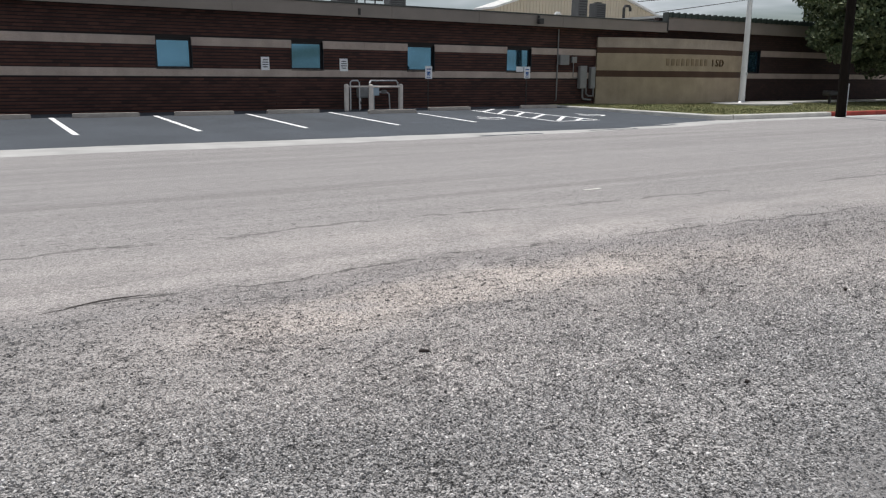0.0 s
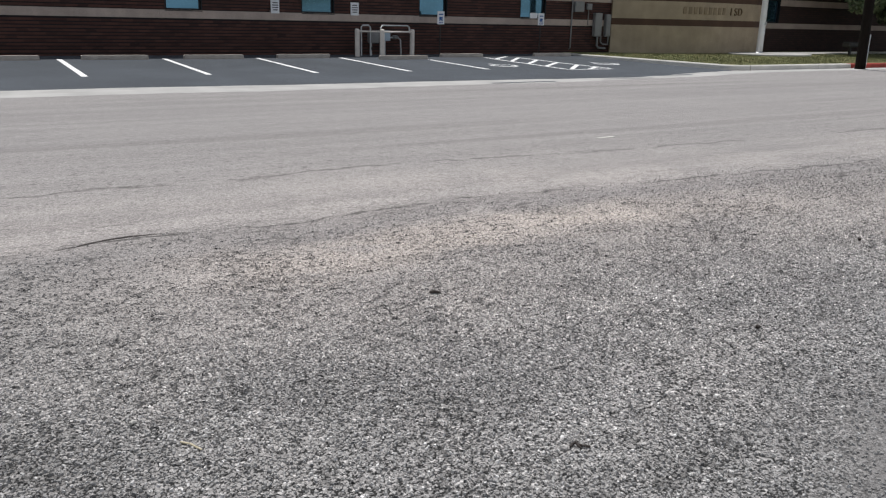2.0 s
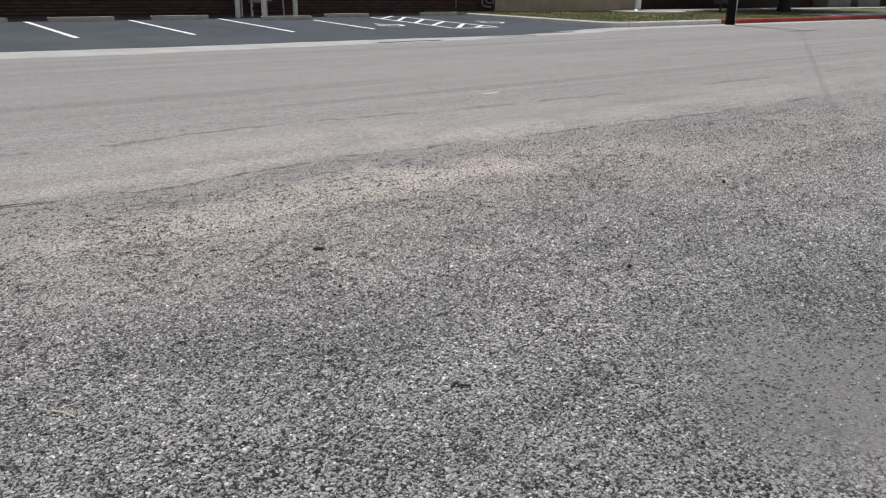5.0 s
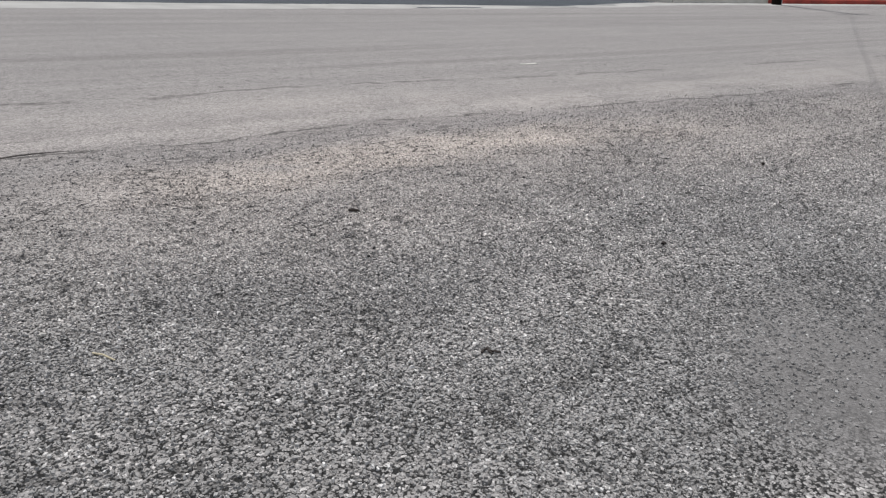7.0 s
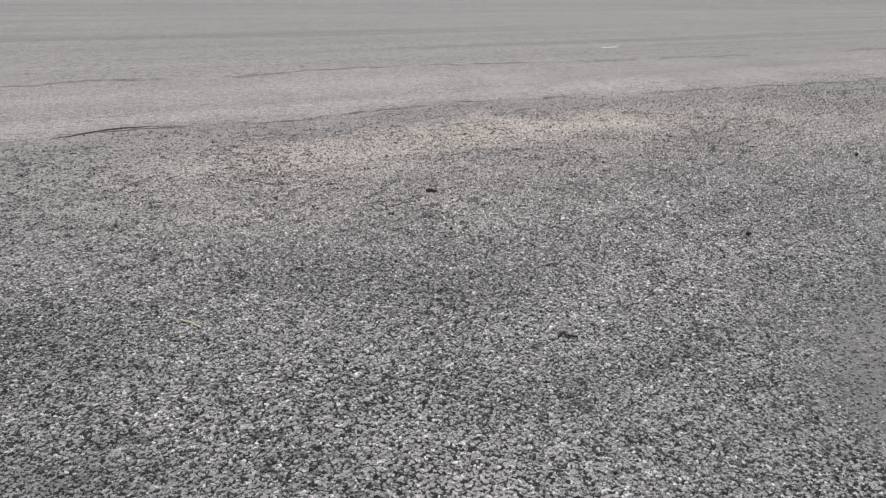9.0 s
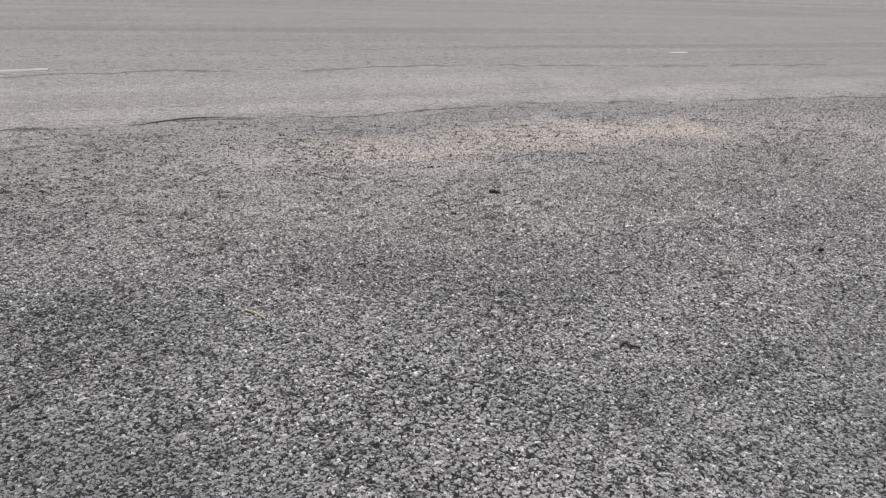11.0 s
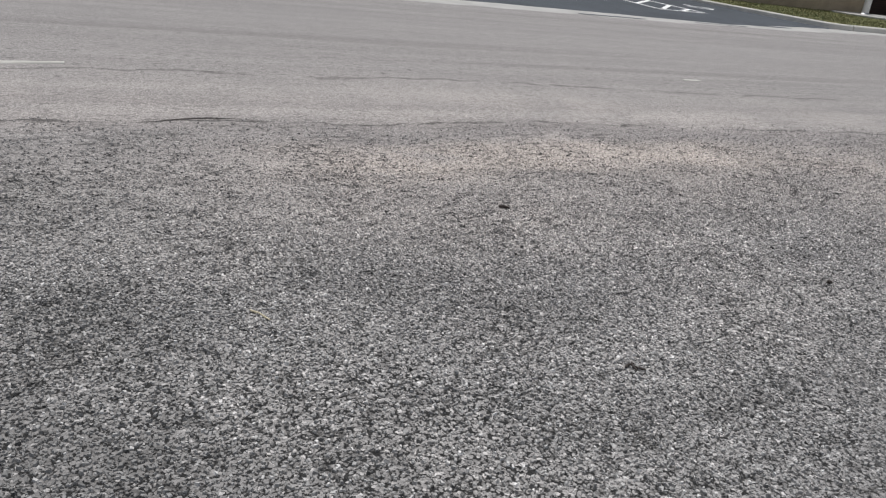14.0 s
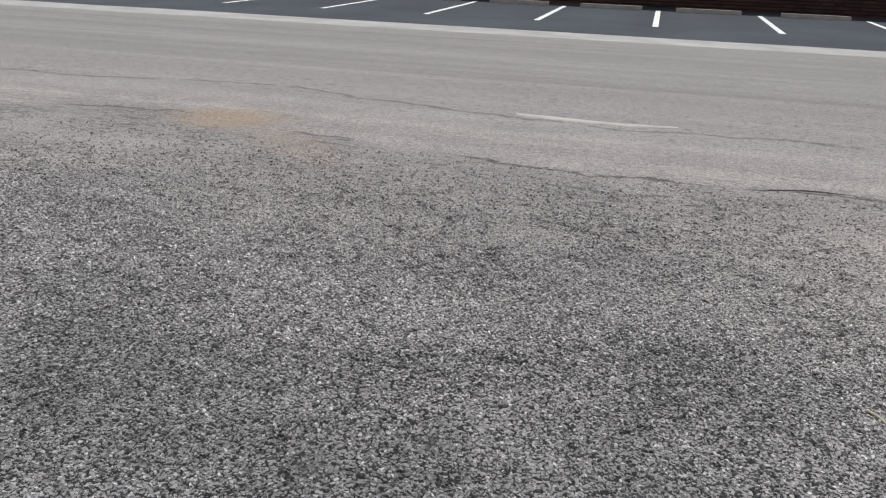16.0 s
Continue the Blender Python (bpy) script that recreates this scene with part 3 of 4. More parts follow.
def kerb_run(name, pts, material, parent, label=""):
    """A kerb stone run: a rounded profile swept along a plan line; the lawn lies to its left."""
    prof = [(0.0, -0.02), (0.01, KZ - 0.03), (0.035, KZ), (0.26, KZ), (0.26, -0.02)]
    verts, faces = [], []
    pts = [Vector((*p, 0)) for p in pts]
    for i, p in enumerate(pts):
        d = (pts[min(i + 1, len(pts) - 1)] - pts[max(i - 1, 0)]).normalized()
        s = Vector((-d.y, d.x, 0))
        for u, z in prof:
            q = p + s * u
            verts.append((q.x, q.y, z))
    k = len(prof)
    for i in range(len(pts) - 1):
        for j in range(k - 1):
            faces.append((i * k + j, (i + 1) * k + j, (i + 1) * k + j + 1, i * k + j + 1))
    faces += [tuple(range(k)), tuple(reversed(range((len(pts) - 1) * k, len(pts) * k)))]
    return raw(name, verts, faces, material, parent, label)


kerb = thing("kerb", (0, 0, 0), "pale concrete kerb, painted red along the road", "kerb", kind="structure")
corner = [(21.0 + 0.7 - 0.7 * math.cos(a), 15.65 - 0.7 * math.sin(a)) for a in [radians(10 * k) for k in range(10)]]
side = [(21.0, 23.2 - 0.5 * k) for k in range(16)]
kerb_run("kerb_stone", side + corner, KERB_CONC, kerb)
x = 21.75
while x < 27.2:
    kerb_run("kerb_stone", [(x, 14.95), (min(x + 1.8, 27.28), 14.95)], KERB_CONC, kerb)
    x += 1.815
x = 27.3
while x < 90:
    red = x < 44 or x > 60
    kerb_run("red_kerb_stone" if red else "kerb_stone", [(x, 14.95), (x + 2.985, 14.95)], RED_PAINT if red else KERB_CONC, kerb, "faded red painted kerb stone" if red else "")
    x += 3.0

verts, faces = [], []
GXS = [21.16 + 0.5 * i for i in range(180)]
GYS = [15.1, 16, 17, 18, 19, 20, 21, 22, 23, 24.1]
for gx in GXS:
    for gy in GYS:
        inside = gx > 21.3 and gy > 15.2
        verts.append((gx, gy, KZ - 0.015 + (0.02 * noise.noise((gx * 0.6, gy * 0.6, 0)) if inside else 0) + 0.004 * max(0, gy - 18)))
# the corner of the lawn follows the kerb
for n, (gx, gy, gz) in enumerate(verts):
    if gx < 21.9 and gy < 15.9:
        verts[n] = (max(gx, 21.5), max(gy, 15.3), gz)
for i in range(len(GXS) - 1):
    for j in range(len(GYS) - 1):
        a, g = i * len(GYS) + j, len(GYS)
        faces.append((a, a + g, a + g + 1, a + 1))
lawn = raw("lawn", verts, faces, GRASS, None, "patchy sun-dried lawn behind the kerb", "lawn", "structure", True)

sidewalk = thing("sidewalk", (0, 0, 0), "pale concrete footpath in front of the building", "sidewalk", kind="structure")
x = 37.0
while x < 100:
    part("slab", box((x, 15.23, 0.05), (x + 1.49, 16.9, KZ + 0.03), 0.012), CONCRETE, sidewalk)
    x += 1.5
x = 31.6
while x < 100:
    part("slab", box((x, 21.2, 0.05), (x + 1.49, 22.7, 0.205), 0.012), CONCRETE, sidewalk)
    x += 1.5

# ---- administration building ----
WY = 24.0
WING = 27.6                       # where the taller wing begins
WINDOWS = [(5.27, 6.38), (9.76, 10.93), (14.35, 15.53), (18.98, 20.23)]
B0, B1, U0, U1 = 1.24, 1.50, 2.21, 2.48     # the two tan bands
WTOP = 3.37
building = thing("school_building", (0, WY, 0), "long low dark brown brick building with two tan bands", "building")


def bpart(name, bm, material, label="", parent=None, kind=""):
    ob = part(name, bm, material, parent or building, label, kind=kind)
    ob.matrix_parent_inverse = Matrix.Translation((0, -WY, 0))
    return ob


X0 = -34.0
# backing wall with the window openings through it
bpart("wall", box((X0, WY + 0.035, -0.1), (WING, WY + 0.3, 1.49)), MORTAR, "brick wall with raked mortar joints")
bpart("wall", box((X0, WY + 0.035, 2.41), (WING, WY + 0.3, WTOP + 0.3)), MORTAR)
edges_x = [X0] + [v for w in WINDOWS for v in w] + [WING]
for a, b in zip(edges_x[::2], edges_x[1::2]):
    bpart("wall_pier", box((a, WY + 0.035, 1.49), (b, WY + 0.3, 2.41)), MORTAR)
# the bricks, laid in running bond with a lip over the joints
verts, faces = [], []
rb = random.Random(11)
course, z = 0, 0.0
while z < WTOP:
    z1 = min(z + 0.07, WTOP)
    in_low, in_up = z + 0.02 > B0 - 0.02 and z < B1, z + 0.02 > U0 - 0.02 and z < U1
    if not (in_low or in_up):
        x = -16.0 - (0.15 if course % 2 else 0)
        while x < WING - 0.05:
            a, b = x, min(x + 0.301, WING)
            cut = None
            if z1 > 1.49 and z < 2.41:
                cut = next((w for w in WINDOWS if b > w[0] and a < w[1]), None)
            if cut:
                if a < cut[0] - 0.03:
                    b = cut[0]
                elif b > cut[1] + 0.03:
                    a = cut[1]
                else:
                    x += 0.305
                    continue
            f = WY + rb.uniform(-0.004, 0.003)
            n = len(verts)
            verts += [(a, f, z), (b, f, z), (b, f, z1), (a, f, z1), (a, WY + 0.04, z), (b, WY + 0.04, z), (b, WY + 0.04, z1), (a, WY + 0.04, z1)]
            faces += [(n, n + 1, n + 2, n + 3), (n + 3, n + 2, n + 6, n + 7), (n, n + 4, n + 5, n + 1), (n, n + 3, n + 7, n + 4), (n + 1, n + 5, n + 6, n + 2)]
            x += 0.305
    z += 0.1016
    course += 1
ob = raw("bricks", verts, faces, BRICK, building, "dark brown face bricks", kind="stuff")
ob.matrix_parent_inverse = Matrix.Translation((0, -WY, 0))
bpart("far_brickwork", box((X0, WY - 0.002, -0.05), (-16.16, WY + 0.028, WTOP)), FAR_BRICK)

# tan bands of split-faced blocks
def band(x0, x1, z0, z1, y, step=0.61):
    x = x0
    while x < x1 - 0.02:
        b = min(x + step, x1)
        if x1 - b < 0.15:
            b = x1
        bpart("band_block", box((x + 0.001, y - 0.022 - rb.uniform(0, 0.003), z0 + 0.004), (b - 0.001, y + 0.029, z1 - 0.004), 0.003), BAND)
        x = b


band(-12.0, WING, B0, B1, WY, 0.813)
bpart("band", box((X0, WY - 0.02, B0), (-12.0, WY + 0.029, B1)), BAND)
for a, b in zip([-12.0] + [w[1] for w in WINDOWS], [w[0] for w in WINDOWS] + [WING]):
    band(a, b, U0, U1, WY, 0.813)
bpart("band", box((X0, WY - 0.02, U0), (-12.0, WY + 0.029, U1)), BAND)


def window(x0, x1, z0, z1, y):
    frame_ = bpart("window", box((x0, y + 0.10, z0), (x1, y + 0.16, z0 + 0.06)), FRAME, "dark bronze framed window with reflecting glass")
    bm = box((x0, y + 0.10, z1 - 0.05), (x1, y + 0.16, z1))
    box((x0, y + 0.10, z0 + 0.06), (x0 + 0.055, y + 0.16, z1 - 0.05), bm=bm)
    box((x1 - 0.055, y + 0.10, z0 + 0.06), (x1, y + 0.16, z1 - 0.05), bm=bm)
    # the lining of the opening
    box((x0 - 0.02, y - 0.015, z0 - 0.01), (x0 + 0.004, y + 0.1, z1), bm=bm)
    box((x1 - 0.004, y - 0.015, z0 - 0.01), (x1 + 0.02, y + 0.1, z1), bm=bm)
    inv = Matrix.Translation((0, -WY, 0))
    p = part("window_frame", bm, FRAME, frame_)
    p = part("pane", box((x0 + 0.05, y + 0.125, z0 + 0.055), (x1 - 0.05, y + 0.135, z1 - 0.045)), GLASS, frame_, "blue-grey reflecting glass pane")
    p = part("window_sill", box((x0 - 0.02, y - 0.035, z0 - 0.028), (x1 + 0.02, y + 0.10, z0 - 0.002), 0.004), FRAME, frame_)


for a, b in WINDOWS:
    window(a, b, 1.49, 2.41, WY)

# eaves: fascia panels, coping, soffit and roof
FY = WY - 0.55
x = X0
seams = [X0, -28, -22, -16, -10, -4.5, 1.5, 7.6, 13.4, 17.2, 21.4, WING]
for a, b in zip(seams, seams[1:]):
    bpart("fascia_panel", box((a + 0.004, FY, 3.31), (b - 0.004, FY + 0.05, 3.74), 0.006), FASCIA, "weathered tan fascia panel")
bpart("coping", box((X0, FY - 0.03, 3.74), (WING, FY + 0.15, 3.79), 0.008), COPING)
bpart("soffit", box((X0, FY + 0.05, 3.36), (WING, WY + 0.03, 3.39)), SOFFIT)
bpart("roof", box((X0, FY + 0.1, 3.6), (WING, 46, 3.73)), ROOFING)
bpart("wall", box((X0, 45.7, -0.1), (110, 46, 3.6)), FAR_BRICK)
bpart("wall", box((X0, WY + 0.3, -0.1), (X0 + 0.3, 45.7, 3.6)), FAR_BRICK)
bpart("floor_slab", box((X0 + 0.3, WY + 0.3, -0.05), (110, 45.7, 0.12)), CONCRETE)

# taller wing
wing_windows = [(34.06, 35.11), (76.5, 77.7), (83.0, 84.2)]
W_END = 110.0
wx = [WING] + [v for w in wing_windows for v in w] + [W_END]
bpart("wing_wall", box((WING, WY, -0.05), (W_END, WY + 0.3, 1.57)), FAR_BRICK, "dark brown brick wall of the wing")
bpart("wing_wall", box((WING, WY, 2.68), (W_END, WY + 0.3, 4.0)), FAR_BRICK)
for a, b in zip(wx[::2], wx[1::2]):
    bpart("wall_pier", box((a, WY, 1.57), (b, WY + 0.3, 2.68)), FAR_BRICK)
bpart("band", box((WING + 0.01, WY - 0.03, 1.29), (W_END, WY - 0.002, 1.55)), BAND)
for a, b in zip([WING + 0.01] + [w[1] for w in wing_windows], [w[0] for w in wing_windows] + [W_END]):
    bpart("band", box((a, WY - 0.03, 2.38), (b, WY - 0.002, 2.68)), BAND)
for a, b in wing_windows:
    window(a, b, 1.57, 2.68, WY)
for k in range(14):
    a = WING + 0.02 + 5.9 * k
    bpart("fascia_panel", box((a, FY, 3.42), (a + 5.88, FY + 0.05, 3.98), 0.006), FASCIA)
bpart("soffit", box((WING, FY + 0.05, 3.48), (W_END, WY, 3.51)), SOFFIT)
bpart("end_cap", box((WING - 0.06, FY - 0.04, 3.36), (WING + 0.0, FY + 0.3, 4.2), 0.01), COPING)
bpart("roof", box((WING, FY + 0.12, 3.98), (W_END, 46, 4.08)), ROOFING)
trim_bm = box((WING, FY - 0.05, 3.98), (W_END, FY + 0.12, 4.16))
x = WING + 0.2
while x < 75:
    box((x, FY - 0.075, 3.97), (x + 0.05, FY + 0.12, 4.21), bm=trim_bm)
    x += 0.42
bpart("roof_edge", trim_bm, GREEN_METAL, "dark green standing-seam metal roof edge")

# entrance portico with block pillars
for a, b in ((52.2, 55.4), (56.5, 59.9)):
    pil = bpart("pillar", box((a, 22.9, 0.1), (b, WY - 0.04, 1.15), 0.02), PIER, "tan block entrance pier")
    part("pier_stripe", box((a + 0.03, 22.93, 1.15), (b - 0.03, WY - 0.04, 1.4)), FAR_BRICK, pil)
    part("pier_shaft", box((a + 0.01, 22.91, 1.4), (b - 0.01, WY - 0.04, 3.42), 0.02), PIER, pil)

# ---- things on and before the wall ----
def wall_sign(x0, x1, z0, z1):
    t = thing("wall_sign", ((x0 + x1) / 2, WY - 0.03, (z0 + z1) / 2), "small white notice plate screwed to the brick wall", "sign", "notices on the wall")
    w, h = (x1 - x0) / 2, (z1 - z0) / 2
    part("plate", box((-w, -0.012, -h), (w, 0.03, h), 0.004), SIGN_WHITE, t)
    for k, (zz, f) in enumerate(((0.55, 0.6), (0.2, 0.7), (-0.15, 0.7), (-0.5, 0.55))):
        part("text_bar", box((-w * f, -0.016, h * zz - 0.018), (w * f, -0.0115, h * zz + 0.018)), SIGN_INK, t)


wall_sign(8.66, 8.95, 1.46, 1.90)
wall_sign(11.56, 11.87, 1.45, 1.89)


def access_sign(x, y, zc, tilt=0, extra=False):
    g = lot_z(y)
    t = thing("accessible_parking_sign", (x, y, g), "white and blue accessible parking sign on a dark post", "sign", "accessible parking signs")
    part("post", tube([(0, 0, 0), (0, 0, zc + 0.2 - g)], 0.022, 8), DARK_STEEL, t)
    p = part("plate", box((-0.15, -0.04, zc - 0.23 - g), (0.15, -0.028, zc + 0.23 - g), 0.004), SIGN_WHITE, t)
    part("blue_panel", box((-0.07, -0.046, zc - 0.12 - g), (0.07, -0.0405, zc + 0.03 - g)), SIGN_BLUE, p)
    ring = [(0.0 + 0.045 * math.cos(a), -0.049, zc - 0.06 - g + 0.045 * math.sin(a)) for a in [radians(170 + 20 * k) for k in range(13)]]
    part("wheelchair_mark", tube(ring, 0.007, 5), SIGN_WHITE, p)
    part("text_bar", box((-0.09, -0.045, zc + 0.1 - g), (0.09, -0.0405, zc + 0.14 - g)), SIGN_BLUE, p)
    part("text_bar", box((-0.09, -0.045, zc - 0.19 - g), (0.09, -0.0405, zc - 0.16 - g)), SIGN_BLUE, p)
    if extra:
        part("small_plate", box((-0.52, 0.0, zc + 0.03 - g), (-0.16, 0.012, zc + 0.23 - g), 0.003), SIGN_WHITE, t)
        part("plate_arm", box((-0.3, 0.012, zc + 0.1 - g), (0.0, 0.022, zc + 0.13 - g)), DARK_STEEL, t)


access_sign(14.84, 23.3, 1.44)
access_sign(19.47, 23.3, 1.47, extra=True)

# pipe guard round the gas meter
guard = thing("pipe_guard", (12.3, 22.9, lot_z(22.9)), "pale painted pipe bollards joined by rails", "bollard")
gz = lot_z(22.9)
inv = Matrix.Translation((-12.3, -22.9, -gz))
G = [(11.35, 23.0), (11.95, 22.3), (13.5, 23.0)]
for gx, gy in G:
    bm = tube([(gx, gy, gz - 0.02), (gx, gy, gz + 0.88), (gx, gy, gz + 0.915), (gx, gy, gz + 0.93)], [0.085, 0.085, 0.07, 0.03], 14)
    part("bollard", bm, BOLLARD, guard, smooth=False).matrix_parent_inverse = inv
part("rail", tube([(11.35, 23.0, gz + 0.84), (13.5, 23.0, gz + 0.84)], 0.03, 8), BOLLARD, guard).matrix_parent_inverse = inv
part("rail", tube([(11.95, 22.3, gz + 0.84), (13.5, 23.0, gz + 0.84)], 0.03, 8), BOLLARD, guard).matrix_parent_inverse = inv
part("hoop", tube([(11.62, 23.25, gz), (11.62, 23.25, gz + 0.98), (11.68, 23.25, gz + 1.04), (11.9, 23.25, gz + 1.04), (11.97, 23.25, gz + 0.98), (11.97, 23.25, gz)], 0.028, 8), GALV, guard).matrix_parent_inverse = inv
part("hoop", tube([(12.05, 22.6, gz), (12.05, 22.6, gz + 0.98), (12.12, 22.63, gz + 1.05), (13.3, 22.98, gz + 1.05), (13.38, 23.0, gz + 0.98), (13.38, 23.0, gz + 0.8)], 0.026, 8), GALV, guard).matrix_parent_inverse = inv

gas = thing("gas_meter", (12.4, 23.55, lot_z(23.55)), "grey gas meter with regulator and pipes", "gas meter")
part("meter_body", box((-0.35, -0.14, 0.42), (0.02, 0.14, 0.80), 0.05), GREY_BOX, gas)
part("index_box", box((0.12, -0.12, 0.5), (0.46, 0.1, 0.86), 0.02), BLUE_BOX, gas)
part("pipe", tube([(-0.25, 0, 0.0), (-0.25, 0, 0.44)], 0.03, 8), GALV, gas)
part("pipe", tube([(0.28, 0, 0.0), (0.28, 0, 0.5)], 0.035, 8), GALV, gas)
part("pipe", tube([(0.46, 0, 0.62), (0.8, 0, 0.62), (0.92, 0, 0.55), (0.95, 0, 0.0)], 0.028, 8), GALV, gas)
part("regulator", tube([(0.7, 0, 0.56), (0.7, 0, 0.6), (0.7, 0, 0.68), (0.7, 0, 0.7)], [0.06, 0.11, 0.11, 0.05], 14), GREY_BOX, gas)
part("valve", box((-0.29, -0.05, 0.2), (-0.21, 0.05, 0.3), 0.01), DARK_STEEL, gas)

# electrical gear
elec = thing("electrical_service", (22.3, WY, 1.2), "grey electrical boxes and conduits fixed to the brick wall", "electrical box")
inv = Matrix.Translation((-22.3, -WY, -1.2))
for n_, lo, hi, mt in (("meter_box", (21.66, WY - 0.18, 1.80), (22.16, WY - 0.02, 2.22), GREY_BOX), ("switch_box", (22.36, WY - 0.14, 1.90), (22.62, WY - 0.02, 2.15), GREY_BOX),
                       ("cabinet", (22.79, WY - 0.2, 0.82), (23.18, WY - 0.02, 1.78), GREY_BOX), ("cabinet", (23.42, WY - 0.2, 0.82), (23.68, WY - 0.02, 1.74), GREY_BOX)):
    q = part(n_, box(lo, hi, 0.015), mt, elec)
    q.matrix_parent_inverse = inv
    p = part("door", box((lo[0] + 0.03, lo[1] - 0.012, lo[2] + 0.04), (hi[0] - 0.03, lo[1] + 0.004, hi[2] - 0.04), 0.004), mt, q)
for pts, r in (([(21.6, WY - 0.07, 3.25), (21.6, WY - 0.07, 0.35), (21.6, WY + 0.02, 0.3)], 0.028), ([(23.0, WY - 0.15, 0.84), (23.0, WY - 0.15, 0.45), (23.1, WY - 0.15, 0.36), (23.5, WY - 0.15, 0.33)], 0.04),
               ([(23.2, WY - 0.15, 0.84), (23.2, WY - 0.15, 0.6), (23.35, WY - 0.15, 0.5), (23.62, WY - 0.15, 0.5), (23.62, WY - 0.15, 0.84)], 0.035), ([(22.49, WY - 0.07, 1.92), (22.49, WY - 0.07, 1.3), (22.8, WY - 0.07, 1.25)], 0.018)):
    part("conduit", tube(pts, r, 8), GREY_BOX, elec).matrix_parent_inverse = inv

flood = thing("floodlight", (20.1, FY, 3.5), "dark floodlight on the fascia", "light")
part("bracket", box((-0.05, -0.06, 0.0), (0.05, 0.0, 0.22), 0.01), DARK_STEEL, flood)
part("lamp_head", box((-0.12, -0.26, -0.12), (0.1, -0.06, 0.1), 0.03), DARK_STEEL, flood)
junction = thing("fascia_fitting", (12.1, FY, 3.5), "small dark fitting on the fascia panel", "fitting")
part("cover", box((-0.04, -0.03, -0.12), (0.05, 0.0, 0.1), 0.01), DARK_STEEL, junction)


# ---- on the roof ----
def hvac(x0, x1, y0, y1, z0, z1, name="air_conditioner"):
    cx, cy = (x0 + x1) / 2, (y0 + y1) / 2
    t = thing(name, (cx, cy, z0), "grey rooftop air conditioning unit with louvres", "air conditioner", "rooftop units")
    w, d, h = (x1 - x0) / 2, (y1 - y0) / 2, z1 - z0
    part("casing", box((-w, -d, 0.08), (w, d, h), 0.02), HVAC, t)
    part("base_rail", box((-w, -d, 0), (w, -d + 0.08, 0.08)), DARK_STEEL, t)
    part("base_rail", box((-w, d - 0.08, 0), (w, d, 0.08)), DARK_STEEL, t)
    for k in range(8):
        z = 0.16 + (h - 0.3) * k / 7
        part("louvre", box((-w + 0.06, -d - 0.012, z), (w - 0.06, -d + 0.002, z + 0.05)), HVAC_DARK, t)
    fan = tube([(0, 0, h), (0, 0, h + 0.05)], min(w, d) * 0.75, 16)
    part("fan_guard", fan, HVAC_DARK, t)


hvac(24.98, 25.55, 26.6, 27.1, 3.73, 4.86)
hvac(26.1, 26.72, 26.6, 27.1, 3.73, 4.72)
hvac(15.0, 15.75, 26.6, 27.1, 3.73, 4.62)
hvac(12.7, 13.5, 26.6, 27.2, 3.73, 4.5)
for cx, pts in ((23.6, [(0, 0, 0), (0, 0, 0.32), (0.08, 0, 0.42), (0.22, 0, 0.42), (0.28, 0, 0.35), (0.28, 0, 0.26)]),
                (27.9, [(0, 0, 0), (0, 0, 0.5), (0.08, 0, 0.6), (0.34, 0, 0.6), (0.42, 0, 0.5), (0.42, 0, 0.36)])):
    t = thing("roof_vent", (cx, 26.6, 3.73 if cx < WING else 4.08), "dark gooseneck vent pipe on the roof", "vent pipe", "roof vents")
    part("pipe", tube(pts, 0.07, 10), DARK_STEEL if cx > 25 else SIDING_TRIM, t)
pipes = thing("roof_pipework", (14.2, 26.8, 3.73), "dark pipe frame beside the rooftop unit", "pipes")
for dx in (-0.55, -0.2, 0.25):
    part("riser", tube([(dx, 0, 0), (dx, 0, 0.55)], 0.03, 8), DARK_STEEL, pipes)
part("rail", tube([(-0.5, 0, 0.5), (0.6, 0, 0.5)], 0.03, 8), DARK_STEEL, pipes)
part("rail", tube([(-0.6, 0, 0.3), (0.7, 0, 0.25)], 0.03, 8), DARK_STEEL, pipes)

# ---- metal hall behind ----
HX0, HX1, HY0, HY1, HE, HR = 34.3, 51.3, 46.2, 48.6, 6.1, 8.7
hall = thing("metal_hall", ((HX0 + HX1) / 2, HY0, 0), "tan ribbed metal hall with a gable roof", "building")
hinv = Matrix.Translation((-(HX0 + HX1) / 2, -HY0, 0))
hm = (HX0 + HX1) / 2
bm = bmesh.new()
f0 = [bm.verts.new((x, HY0, z)) for x, z in ((HX0, 0), (HX1, 0), (HX1, HE), (hm, HR), (HX0, HE))]
f1 = [bm.verts.new((x, HY1, z)) for x, z in ((HX0, 0), (HX1, 0), (HX1, HE), (hm, HR), (HX0, HE))]
bm.faces.new(f0)
bm.faces.new(f1[::-1])
for a, b in ((0, 1), (1, 2), (4, 0)):
    bm.faces.new((f0[a], f1[a], f1[b], f0[b]))
x = HX0 + 0.15
while x < HX1 - 0.1:
    top = HE + (HR - HE) * (1 - abs(x - hm) / (hm - HX0)) - 0.05
    box((x, HY0 - 0.04, 0), (x + 0.09, HY0 + 0.01, top), bm=bm)
    x += 0.305
part("siding", bm, SIDING, hall).matrix_parent_inverse = hinv
